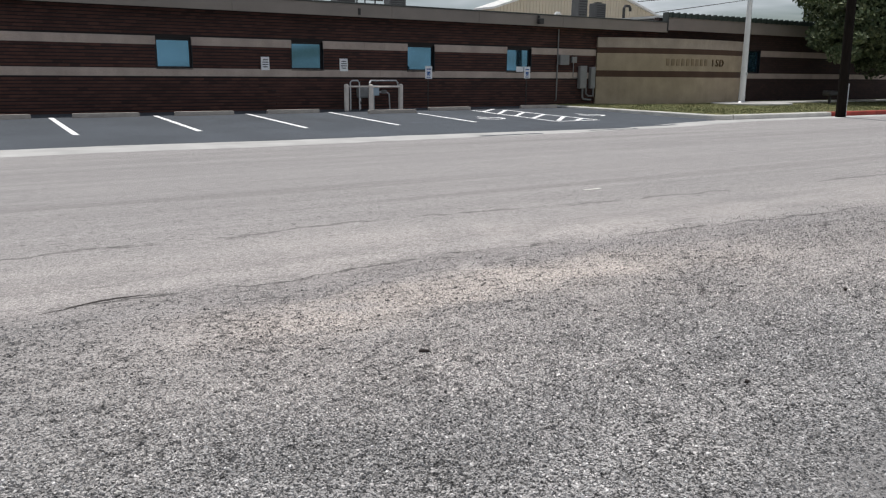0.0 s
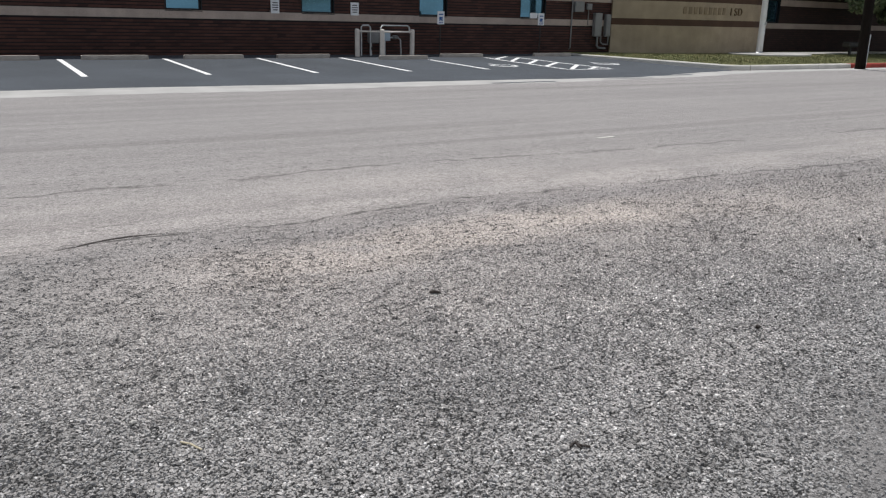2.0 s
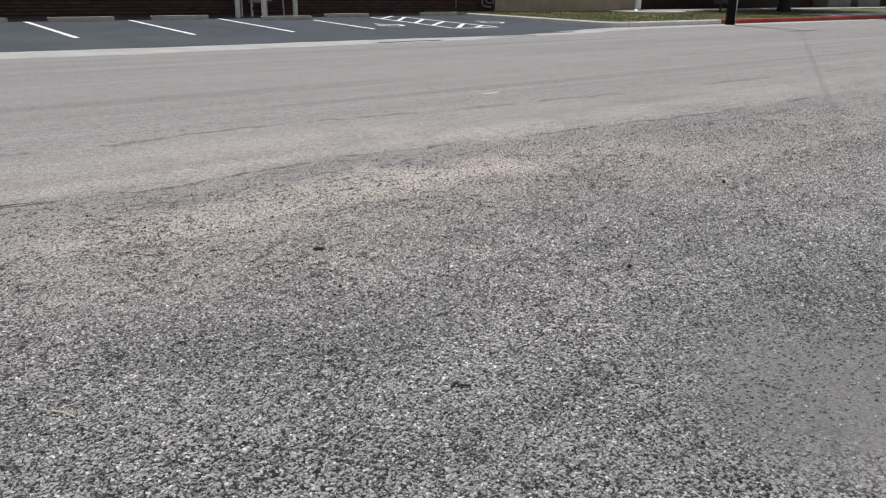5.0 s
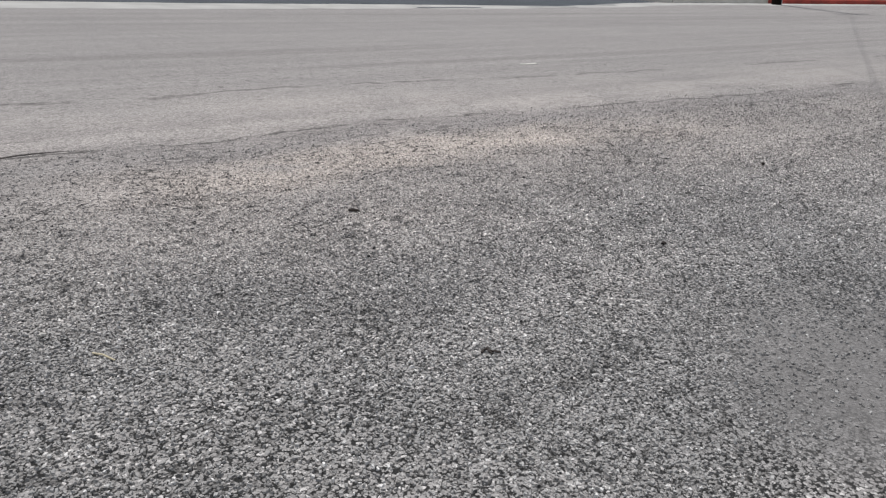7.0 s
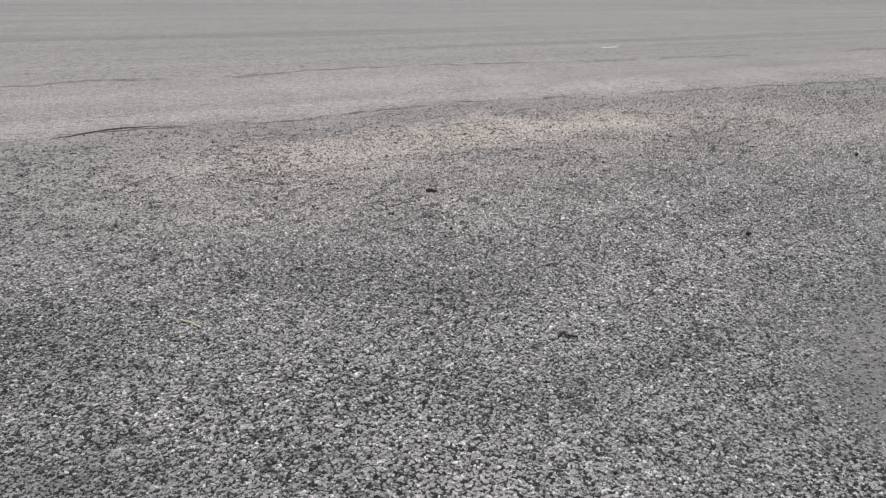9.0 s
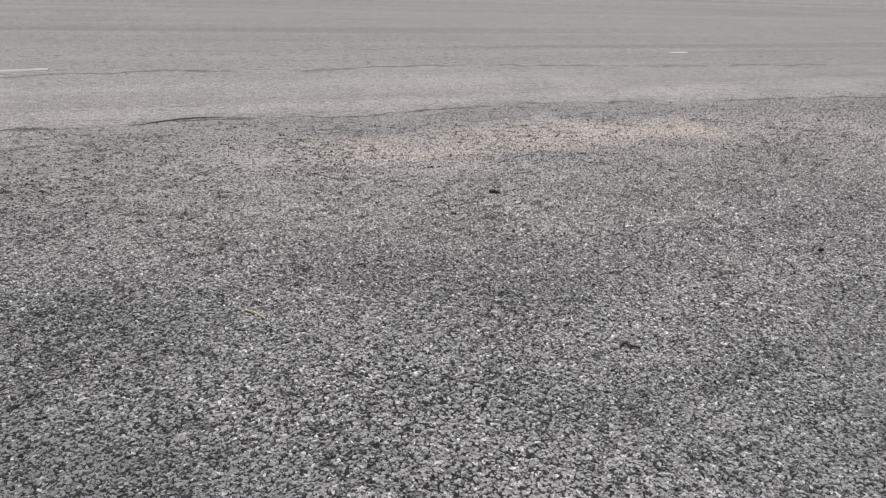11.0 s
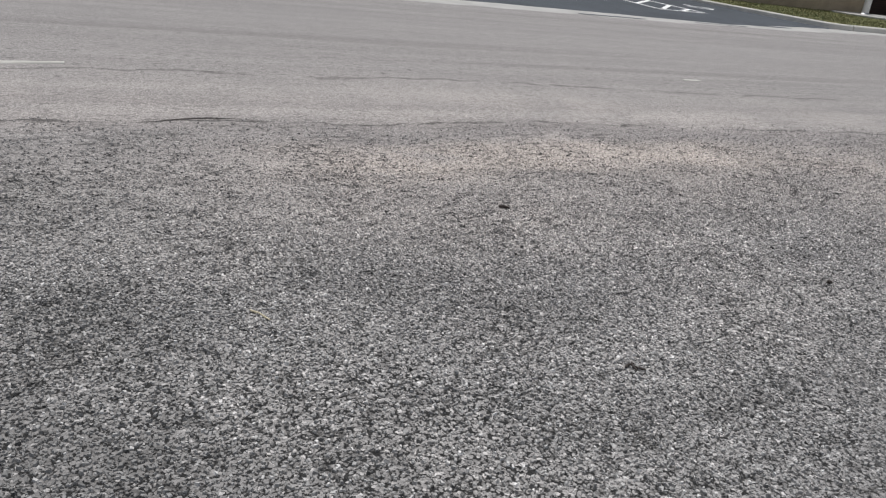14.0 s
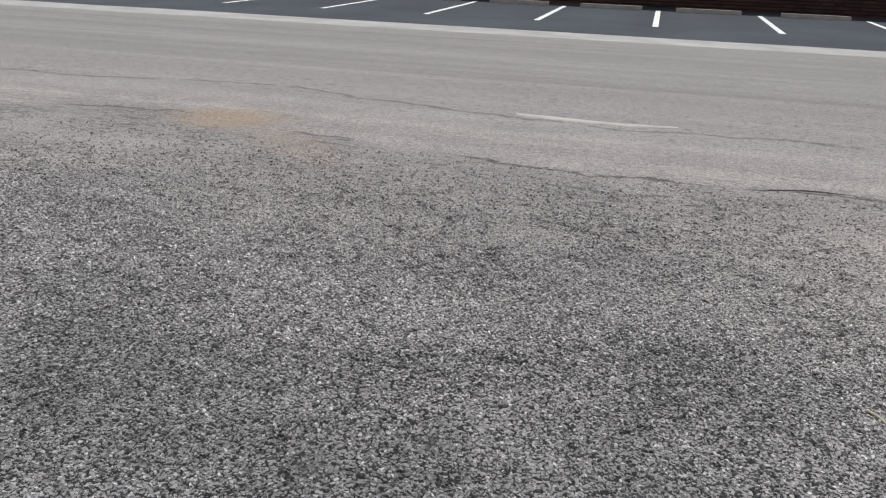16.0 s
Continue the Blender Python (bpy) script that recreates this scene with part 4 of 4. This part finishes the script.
for s in (-1, 1):
    e = hm + s * (hm - HX0 + 0.3)
    ez = HE - 0.1
    bm = bmesh.new()
    vs = [bm.verts.new(v) for v in ((hm, HY0 - 0.3, HR + 0.02), (e, HY0 - 0.3, ez), (e, HY1, ez), (hm, HY1, HR + 0.02),
                                    (hm, HY0 - 0.3, HR + 0.17), (e, HY0 - 0.3, ez + 0.15), (e, HY1, ez + 0.15), (hm, HY1, HR + 0.17))]
    for q in ((0, 1, 2, 3), (4, 5, 6, 7), (0, 1, 5, 4), (1, 2, 6, 5), (2, 3, 7, 6), (3, 0, 4, 7)):
        bm.faces.new([vs[k] for k in q])
    bmesh.ops.recalc_face_normals(bm, faces=bm.faces)
    part("roof_slope", bm, SIDING_TRIM, hall, "pale metal roof slope").matrix_parent_inverse = hinv

# ---- curved sign wall ----
SP = [Vector(p) for p in ((23.75, 23.85), (25.6, 22.95), (27.5, 22.5), (29.8, 22.42), (31.6, 22.65), (32.55, 23.1))]


def spline(pts, n=10):
    out = []
    for i in range(len(pts) - 1):
        p0, p1, p2, p3 = pts[max(i - 1, 0)], pts[i], pts[i + 1], pts[min(i + 2, len(pts) - 1)]
        for k in range(n):
            t = k / n
            out.append(0.5 * ((2 * p1) + (p2 - p0) * t + (2 * p0 - 5 * p1 + 4 * p2 - p3) * t * t + (3 * p1 - p0 - 3 * p2 + p3) * t ** 3))
    return out + [pts[-1]]


ARC = spline(SP)


def arc_layer(z0, z1, proud, material, name, label=""):
    front, back = [], []
    for i, p in enumerate(ARC):
        d = (ARC[min(i + 1, len(ARC) - 1)] - ARC[max(i - 1, 0)]).normalized()
        nrm = Vector((d.y, -d.x))
        front.append(tuple(p + nrm * proud))
        back.append(tuple(p - nrm * 0.4))
    return part(name, prism(front + back[::-1], z0, z1), material, sign_wall, label)


sign_wall = thing("sign_wall", (0, 0, 0), "curved tan masonry sign wall with two brown stripes", "sign wall")
arc_layer(0.1, 1.33, 0.0, SIGN_TAN, "lower_course")
arc_layer(1.33, 1.60, -0.012, SIGN_BROWN, "stripe", "dark brown stripe course")
arc_layer(1.60, 2.34, 0.0, SIGN_TAN, "middle_course")
arc_layer(2.34, 2.58, -0.012, SIGN_BROWN, "stripe", "dark brown stripe course")
arc_layer(2.58, 2.93, 0.0, SIGN_CAP, "upper_course")
arc_layer(2.93, 3.0, 0.03, SIGN_CAP, "coping")

LEN = [0.0]
for a, b in zip(ARC, ARC[1:]):
    LEN.append(LEN[-1] + (b - a).length)


def on_arc(s):
    i = max(k for k in range(len(LEN) - 1) if LEN[k] <= s)
    t = (s - LEN[i]) / (LEN[i + 1] - LEN[i])
    d = (ARC[i + 1] - ARC[i]).normalized()
    return ARC[i].lerp(ARC[i + 1], t), math.atan2(d.y, d.x)


def letter(s, text, size, z):
    p, ang = on_arc(s)
    c = bpy.data.curves.new("letter", "FONT")
    c.body, c.size, c.extrude, c.align_x = text, size, 0.02, "CENTER"
    tmp = bpy.data.objects.new("letter_curve", c)
    me = bpy.data.meshes.new_from_object(tmp)
    bpy.data.objects.remove(tmp)
    me.materials.append(LETTER)
    ob = new("letter", me)
    ob.parent = sign_wall
    n = Vector((math.sin(ang), -math.cos(ang)))
    ob.matrix_basis = Matrix.Translation((p.x + n.x * 0.022, p.y + n.y * 0.022, z)) @ Euler((radians(90), 0, ang)).to_matrix().to_4x4()


s = 3.32
for k in range(9):                 # a worn word that cannot be read
    p, ang = on_arc(s)
    n = Vector((math.sin(ang), -math.cos(ang)))
    ob = part("worn_letter_bar", box((-0.085, -0.02, 0), (0.085, 0.02, 0.30), 0.01), OLD_LETTER, sign_wall)
    ob.matrix_basis = Matrix.Translation((p.x + n.x * 0.012, p.y + n.y * 0.012, 1.84)) @ Euler((0, 0, ang)).to_matrix().to_4x4()
    s += 0.285
s += 0.18
for ch in "ISD":
    letter(s, ch, 0.46, 1.83)
    s += 0.32

# ---- flagpole ----
flag = thing("flagpole", (31.05, 21.8, 0.15), "tall white tapered metal flagpole on a concrete pad", "flagpole")
part("pole", tube([(0, 0, 0.03), (0, 0, 1.0), (-0.04, 0, 5), (-0.08, 0, 9.5)], [0.15, 0.14, 0.11, 0.06], 16), WHITE_METAL, flag, smooth=True)
part("flash_collar", tube([(0, 0, 0.0), (0, 0, 0.06), (0, 0, 0.12)], [0.24, 0.22, 0.15], 16), GALV, flag)
part("finial", tube([(-0.08, 0, 9.5), (-0.08, 0, 9.56), (-0.08, 0, 9.66), (-0.08, 0, 9.72)], [0.03, 0.09, 0.09, 0.02], 12), GALV, flag)
part("cleat", box((-0.04, -0.19, 1.3), (0.04, -0.12, 1.45), 0.01), GALV, flag)
pad = prism([(31.05 + 1.6 * math.cos(a) * 1.35, 21.2 + 1.5 * math.sin(a)) for a in [math.tau * k / 24 for k in range(24)]], 0.05, 0.215)
solo("flagpole_pad", pad, CONCRETE, "pale concrete pad round the flagpole", "pad", kind="structure")

# ---- utility pole and cables ----
def utility_pole(x, y, z0, h, name="utility_pole"):
    t = thing(name, (x, y, z0), "dark weathered wooden utility pole beside the road", "utility pole")
    part("pole", tube([(0, 0, 0), (-0.02, 0, 0.5), (-0.3, 0, h * 0.5), (-0.6, 0, h)], [0.178, 0.165, 0.15, 0.12], 14), POLE_WOOD, t, smooth=True)
    part("conduit", tube([(0.17, -0.09, 0), (0.16, -0.09, 1.2)], 0.02, 8), SIGN_WHITE, t, "pale conduit on the pole")
    part("crossarm", box((-1.7, -0.06, h - 0.7), (0.5, 0.06, h - 0.55), 0.01), POLE_WOOD, t)
    for dx in (-1.6, -0.85, -0.2, 0.4):
        part("insulator", tube([(dx, 0, h - 0.55), (dx, 0, h - 0.48), (dx, 0, h - 0.38)], [0.03, 0.055, 0.03], 10), GREY_BOX, t)
    return t


utility_pole(27.15, 14.52, 0.0, 14.4)
utility_pole(-42.07, -22.8, 0.0, 14.4)


def cable(a, b, sag, r, label="dark overhead cable between the poles"):
    a, b = Vector(a), Vector(b)
    pts = []
    for k in range(25):
        t = k / 24
        p = a.lerp(b, t)
        p.z -= sag * 4 * t * (1 - t)
        pts.append(p)
    solo("overhead_cable", tube(pts, r, 6), CABLE, label, "cable", "overhead cables")


cable((26.3, 14.52, 14.03), (-42.92, -22.8, 14.03), 0.06, 0.009)
cable((48.9, 46.3, 7.3), (92.1, 60, 12.6), 0.1, 0.035, "dark overhead cable to the metal hall")
cable((50.8, 46.3, 6.5), (92.1, 60, 11.9), 0.1, 0.035, "dark overhead cable to the metal hall")

utility_pole(92.6, 60.1, 0.0, 13.4)

# ---- trees ----
def tree(x, y, z, h, spread, seed, leaves, low=1.8, east=0.0, deep=1.0, name="oak_tree"):
    r = random.Random(seed)
    t = thing(name, (x, y, z), "broad dark green live oak with a low dense crown", "tree", "street trees")
    fork = low * 0.9
    bm = tube([(0, 0, -0.05), (0.02, 0, 0.25), (0.05, 0.03, fork * 0.6), (0.0, 0.0, fork + 0.3)], [0.42, 0.3, 0.26, 0.28], 12)
    tips = []
    for k in range(9):
        a = math.tau * k / 9 + r.uniform(-0.3, 0.3)
        reach = spread * r.uniform(0.5, 0.75)
        rise = (h - fork) * r.uniform(0.15, 0.5)
        p0 = Vector((0, 0, fork))
        p3 = Vector((math.cos(a) * reach + east * 0.7, math.sin(a) * reach * deep, fork + rise))
        p1 = p0.lerp(p3, 0.35) + Vector((0, 0, 0.5))
        p2 = p0.lerp(p3, 0.7) + Vector((r.uniform(-0.4, 0.4), r.uniform(-0.4, 0.4), 0.35))
        tube([p0, p1, p2, p3], [0.16, 0.11, 0.07, 0.03], 7, bm)
        tips += [p1, p2, p3]
        for q in range(3):
            b = a + r.uniform(-0.9, 0.9)
            s0 = p1.lerp(p3, r.uniform(0.1, 0.8))
            s1 = s0 + Vector((math.cos(b), math.sin(b) * deep, r.uniform(-0.2, 0.7))) * spread * 0.32
            tube([s0, s0.lerp(s1, 0.5) + Vector((0, 0, 0.12)), s1], [0.05, 0.035, 0.015], 5, bm)
            tips.append(s1)
    part("trunk", bm, BARK, t, smooth=True)
    # clumps of leaves over an uneven dome with gaps
    clumps = []
    while len(clumps) < 190:
        d = Vector((r.gauss(0, 1), r.gauss(0, 1), r.gauss(0, 1))).normalized()
        rad = r.uniform(0.55, 1.0) ** 0.6
        lump = 0.8 + 0.42 * noise.noise(d * 2.2 + Vector((seed, 0, 0)))
        c = Vector((d.x * spread * rad * lump + east, d.y * spread * rad * lump * deep, low + (h - low) * (0.32 + (0.32 if d.z < 0 else 0.68) * d.z * rad * lump)))
        if d.z < -0.2 and math.hypot(c.x, c.y) < spread * 0.12:
            continue
        clumps.append((c, r.uniform(0.3, 0.85)))
    clumps += [(p, 0.7) for p in tips]
    ng = np.random.default_rng(seed)
    per = leaves // len(clumps)
    V, F = [], []
    for c, s in clumps:
        q = ng.normal(size=(per, 3))
        q /= np.linalg.norm(q, axis=1)[:, None]
        q *= (ng.uniform(0.2, 1.0, (per, 1)) ** 0.5) * s * np.array([1.15, 1.15, 0.7])
        cen = q + np.array(c)
        u = ng.normal(size=(per, 3))
        u /= np.linalg.norm(u, axis=1)[:, None]
        w = np.cross(u, ng.normal(size=(per, 3)))
        w /= np.linalg.norm(w, axis=1)[:, None]
        L = ng.uniform(0.08, 0.15, (per, 1))
        base = len(V)
        quad = np.stack([cen - u * L, cen - w * L * 0.45, cen + u * L, cen + w * L * 0.45], axis=1).reshape(-1, 3)
        V.extend(quad.tolist())
        F.extend([(base + 4 * k, base + 4 * k + 1, base + 4 * k + 2, base + 4 * k + 3) for k in range(per)])
    raw("crown", V, F, LEAVES, t, "dense crown of small dark green leaves", kind="stuff")
    return t


tree(40.4, 19.55, 0.18, 8.8, 8.4, 3, 100000, 1.3, 0.8, 0.55)
tree(70.8, 20.4, 0.18, 9.5, 9.0, 21, 45000, 2.4, 0.0, 0.45)

# ---- small things on the lawn ----
post_box = thing("post_box", (35.5, 20.2, 0.16), "small dark box on a short post on the lawn", "post box")
part("post", box((-0.05, -0.05, 0), (0.05, 0.05, 0.42), 0.01), DARK_STEEL, post_box)
part("box", box((-0.36, -0.2, 0.38), (0.36, 0.2, 0.62), 0.05), DARK_STEEL, post_box)

# ---- wheel stops ----
def stop_mesh(length):
    """A cast kerb block with steep sides."""
    half, bw, tw, h = length / 2, 0.08, 0.07, 0.125
    bm = bmesh.new()
    cuts = [-half, -half + 0.02] + [-half + length * i / 6 for i in range(1, 6)] + [half - 0.02, half]
    rings = []
    for i, x in enumerate(cuts):
        prof = [(-bw, 0), (-bw, 0.045), (-tw, h), (tw, h), (bw, 0.045), (bw, 0)]
        if i in (0, len(cuts) - 1):
            prof = [(-bw * 0.93, 0), (-bw * 0.93, 0.04), (-tw * 0.85, h - 0.02), (tw * 0.85, h - 0.02), (bw * 0.93, 0.04), (bw * 0.93, 0)]
        rings.append([bm.verts.new((x, y + 0.003 * noise.noise((x * 9, y * 20, 2)), z + (0.004 * noise.noise((x * 7, y * 30, 5)) if z > 0 else 0))) for y, z in prof])
    return close_rings(bm, rings)


def close_rings(bm, rings):
    for a, b in zip(rings, rings[1:]):
        for k in range(len(a) - 1):
            bm.faces.new((a[k], b[k], b[k + 1], a[k + 1]))
    bm.faces.new(rings[0])
    bm.faces.new(rings[-1][::-1])
    bmesh.ops.recalc_face_normals(bm, faces=bm.faces)
    return bm


def near_stop_mesh():
    """A worn cast block: wide sloping sides, sloped and rounded ends, chipped edges."""
    half, bw, h = 0.915, 0.112, 0.12
    bm = bmesh.new()
    cuts = [-half, -half + 0.03, -half + 0.09, -half + 0.13] + [-half + 0.13 + 1.57 * i / 40 for i in range(1, 40)] + [half - 0.13, half - 0.09, half - 0.03, half]
    rings = []
    for i, x in enumerate(cuts):
        e = min(i, len(cuts) - 1 - i)
        wide, high = ((0.62, 0.3), (0.86, 0.55), (0.97, 0.92), (1.0, 1.0))[min(e, 3)]
        chip = lambda k: 0.004 * noise.noise((x * 11, k * 3.1, 2)) + 0.004 * noise.noise((x * 37, k * 5.3, 7))
        prof = [(-bw, 0), (-bw, 0.03), (-0.084, h - 0.016), (-0.07, h), (0.036, h), (0.052, h - 0.016), (0.1, 0.03), (0.1, 0)]
        rings.append([bm.verts.new((x, y * wide + chip(k), z * high + (chip(k + 9) * 0.6 if z > 0 else 0))) for k, (y, z) in enumerate(prof)])
    return close_rings(bm, rings)


far_stop = thing("wheel_stop", (3.4, 22.3, lot_z(22.3)), "weathered concrete wheel stop in a parking bay", "wheel stop", "wheel stops of the parking lot")
part("block", stop_mesh(1.8), STOP_CONC, far_stop)
for s in (-1, 1):
    part("pin", tube([(s * 0.66, 0, 0.1), (s * 0.66, 0, 0.131)], 0.012, 8), RUST, far_stop)
STOPS = [(0.55, 22.3), (6.22, 22.3), (9.15, 22.4), (12.35, 21.5), (15.2, 22.35), (19.55, 22.55)] + [(0.55 - 2.74 * k, 22.3) for k in range(1, 8)]
for k, (sx, sy) in enumerate(STOPS):
    copy_thing(far_stop, pose(sx, sy, lot_z(sy), 0, 0, (k * 37 % 5 - 2) * 0.35))

near_stop = thing("wheel_stop", (1.31, -1.656, 0.0), "yellowed concrete wheel stop with a rusty pin hole", "wheel stop", turn=-4)
part("block", near_stop_mesh(), STOP_NEAR, near_stop)
for s in (-1, 1):
    part("pin_hole", tube([(s * 0.65, -0.03, 0.10), (s * 0.65, -0.03, 0.1225)], [0.015, 0.016], 9), RUST, near_stop, "dark pin hole")

# ---- litter and loose stones on the road ----
def scrap(x, y, L, w, ang, material, label, cat, name):
    pts = [(-L / 2, 0, w * 0.6), (-L * 0.1, 0.006, w * 0.75), (L / 2, 0, w * 0.6)]
    ob = solo(name, tube(pts, [w * 0.5, w * 0.6, w * 0.4], 7), material, label, cat)
    ob.matrix_basis = pose(x, y, 0.002, 0, 0, ang)


scrap(1.570, 1.240, 0.054, 0.016, -28, RUST, "short black twig lying on the road", "twig", "twig")
scrap(4.738, 0.795, 0.034, 0.02, 20, RUST, "dark scrap lying on the road", "scrap", "scrap")
scrap(2.707, 0.07, 0.022, 0.018, 0, RUST, "small dark pebble on the road", "pebble", "pebble")
solo("paint_scrap", box((6.39, 5.27, 0.0), (6.66, 5.33, 0.006), 0.002), KERB_CONC, "pale flat paint scrap on the road", "scrap")
for k, a in enumerate((20, 75, 130)):
    scrap(1.209 + 0.012 * k, -0.323 - 0.01 * k, 0.05, 0.008, a, RUST, "dark broken twig on the road", "twig", "twig")
scrap(0.055, 0.31, 0.10, 0.007, -60, STRAW, "dry straw on the road", "straw", "straw")
scrap(-0.085, 0.556, 0.022, 0.015, 10, PEBBLE, "pale pebble on the road", "pebble", "pebble")


def chips(x0, x1, y0, y1, pitch, s0, s1, seed, fade, rim):
    """Stone chips bedded in the binder: small uneven frustums on a shaken grid; fewer towards the far side."""
    g = np.random.default_rng(seed)
    gx, gy = np.meshgrid(np.arange(x0, x1, pitch), np.arange(y0, y1, pitch))
    c = np.stack([gx.ravel(), gy.ravel()], 1) + g.uniform(-0.55, 0.55, (gx.size, 2)) * pitch
    thick = np.array([noise.noise((p[0] * 1.3, p[1] * 1.3, 4.0)) for p in c[::7]])
    thick = np.repeat(thick, 7)[:len(c)]
    bald = np.clip(np.hypot(c[:, 0] - 2.4, c[:, 1] + 1.3) / 1.1, 0.25, 1)
    side = bald * np.clip(np.minimum(c[:, 0] - x0, x1 - c[:, 0]) / rim, 0, 1)
    keep = g.uniform(0, 1, len(c)) < side * np.clip((y1 - c[:, 1]) / fade, 0, 1) * np.clip((c[:, 1] - y0) / 0.3, 0, 1) * np.clip(0.86 + 0.5 * thick, 0.35, 1.0)
    c = c[keep]
    n = len(c)
    s = g.uniform(s0, s1, n)
    a = g.uniform(0, math.tau, n)[:, None] + np.arange(4)[None] * (math.pi / 2) + g.uniform(-0.45, 0.45, (n, 4))
    r = s[:, None] * g.uniform(0.7, 1.2, (n, 4))
    top = g.uniform(0.5, 0.85, (n, 4))
    h = s * g.uniform(0.25, 1.0, n)
    tilt = g.uniform(-0.38, 0.38, (n, 2))
    V = np.zeros((n, 8, 3))
    V[:, :4, 0], V[:, :4, 1] = c[:, :1] + r * np.cos(a), c[:, 1:] + r * np.sin(a)
    V[:, :4, 2] = -0.002
    V[:, 4:, 0], V[:, 4:, 1] = c[:, :1] + r * top * np.cos(a), c[:, 1:] + r * top * np.sin(a)
    V[:, 4:, 2] = h[:, None] + r * (np.cos(a) * tilt[:, :1] + np.sin(a) * tilt[:, 1:])
    base = (np.arange(n) * 8)[:, None]
    quads = np.array([(4, 5, 6, 7), (0, 1, 5, 4), (1, 2, 6, 5), (2, 3, 7, 6), (3, 0, 4, 7)])
    F = (base[:, :, None] + quads[None]).reshape(-1, 4)
    raw("stone_chips", V.reshape(-1, 3).tolist(), F.tolist(), CHIP, None, "grey stone chips bedded in the road surface", "gravel", "stuff")


chips(-4.2, 5.4, -1.5, 2.2, 0.0142, 0.0046, 0.0098, 4, 1.0, 1.4)
chips(-6.5, 10.0, 0.1, 3.2, 0.0225, 0.0055, 0.0105, 6, 1.5, 3.0)

# an open crack at the edge of the old surface
crack_pts = [(-0.12, 2.99, 0.004), (0.02, 3.03, 0.012), (0.12, 3.075, 0.018), (0.24, 3.115, 0.022), (0.36, 3.13, 0.018), (0.48, 3.12, 0.01), (0.6, 3.10, 0.004)]
V, F = [], []
for x, y, w in crack_pts:
    V += [(x, y - w * 0.6, 0.0035), (x, y + w * 0.6, 0.0035)]
F = [(2 * k, 2 * k + 2, 2 * k + 3, 2 * k + 1) for k in range(len(crack_pts) - 1)]
raw("road_crack", V, F, RUST, None, "open dark crack in the road surface", "crack", "structure")

# a pale lip left by the paver beyond the edge
ridge_pts = [(-1.9, 4.87, 0.012), (-1.75, 4.85, 0.03), (-1.5, 4.825, 0.028), (-1.2, 4.79, 0.024), (-0.96, 4.78, 0.015), (-0.7, 4.81, 0.008), (-0.45, 4.85, 0.003)]
V, F = [], []
for a, b in zip(ridge_pts, ridge_pts[1:]):
    for k in range(6):
        x, y, w = (p + (q - p) * k / 6 for p, q in zip(a, b))
        w *= 1.15 + 0.7 * noise.noise((x * 14, 3.3, 0))
        y += 0.012 * noise.noise((x * 9, 1.3, 4))
        V += [(x, y - w, -0.002), (x, y - w * 0.3, 0.02), (x, y + w * 0.5, 0.016), (x, y + w, -0.002)]
F = [(4 * k + j, 4 * k + 4 + j, 4 * k + 5 + j, 4 * k + 1 + j) for k in range(len(V) // 4 - 1) for j in range(3)]
raw("road_seam", V, F, KERB_CONC, None, "pale raised seam in the road surface", "seam", "structure", True)

# grass blades along the lawn
g = np.random.default_rng(9)
V, F = [], []
for k in range(26000):
    x = 21.35 + 21 * g.uniform() ** 1.1
    y = g.uniform(15.3, 22.4)
    if (x - 31.05) ** 2 / 5.0 + (y - 21.2) ** 2 / 2.5 < 1 or (x > 31.5 and y > 21.15):
        continue
    if (x < 21.9 and y < 15.9) or (x > 36.9 and y < 17):
        continue
    a, h = g.uniform(0, math.tau), g.uniform(0.03, 0.085)
    dx, dy = math.cos(a) * 0.012, math.sin(a) * 0.012
    z = KZ - 0.03 + 0.004 * max(0, y - 18)
    lx, ly = g.normal(0, 0.03, 2)
    b = len(V)
    V += [(x - dx, y - dy, z), (x + dx, y + dy, z), (x + lx, y + ly, z + h)]
    F.append((b, b + 1, b + 2))
raw("grass", V, F, BLADES, None, "short dry grass blades", "grass", "stuff")
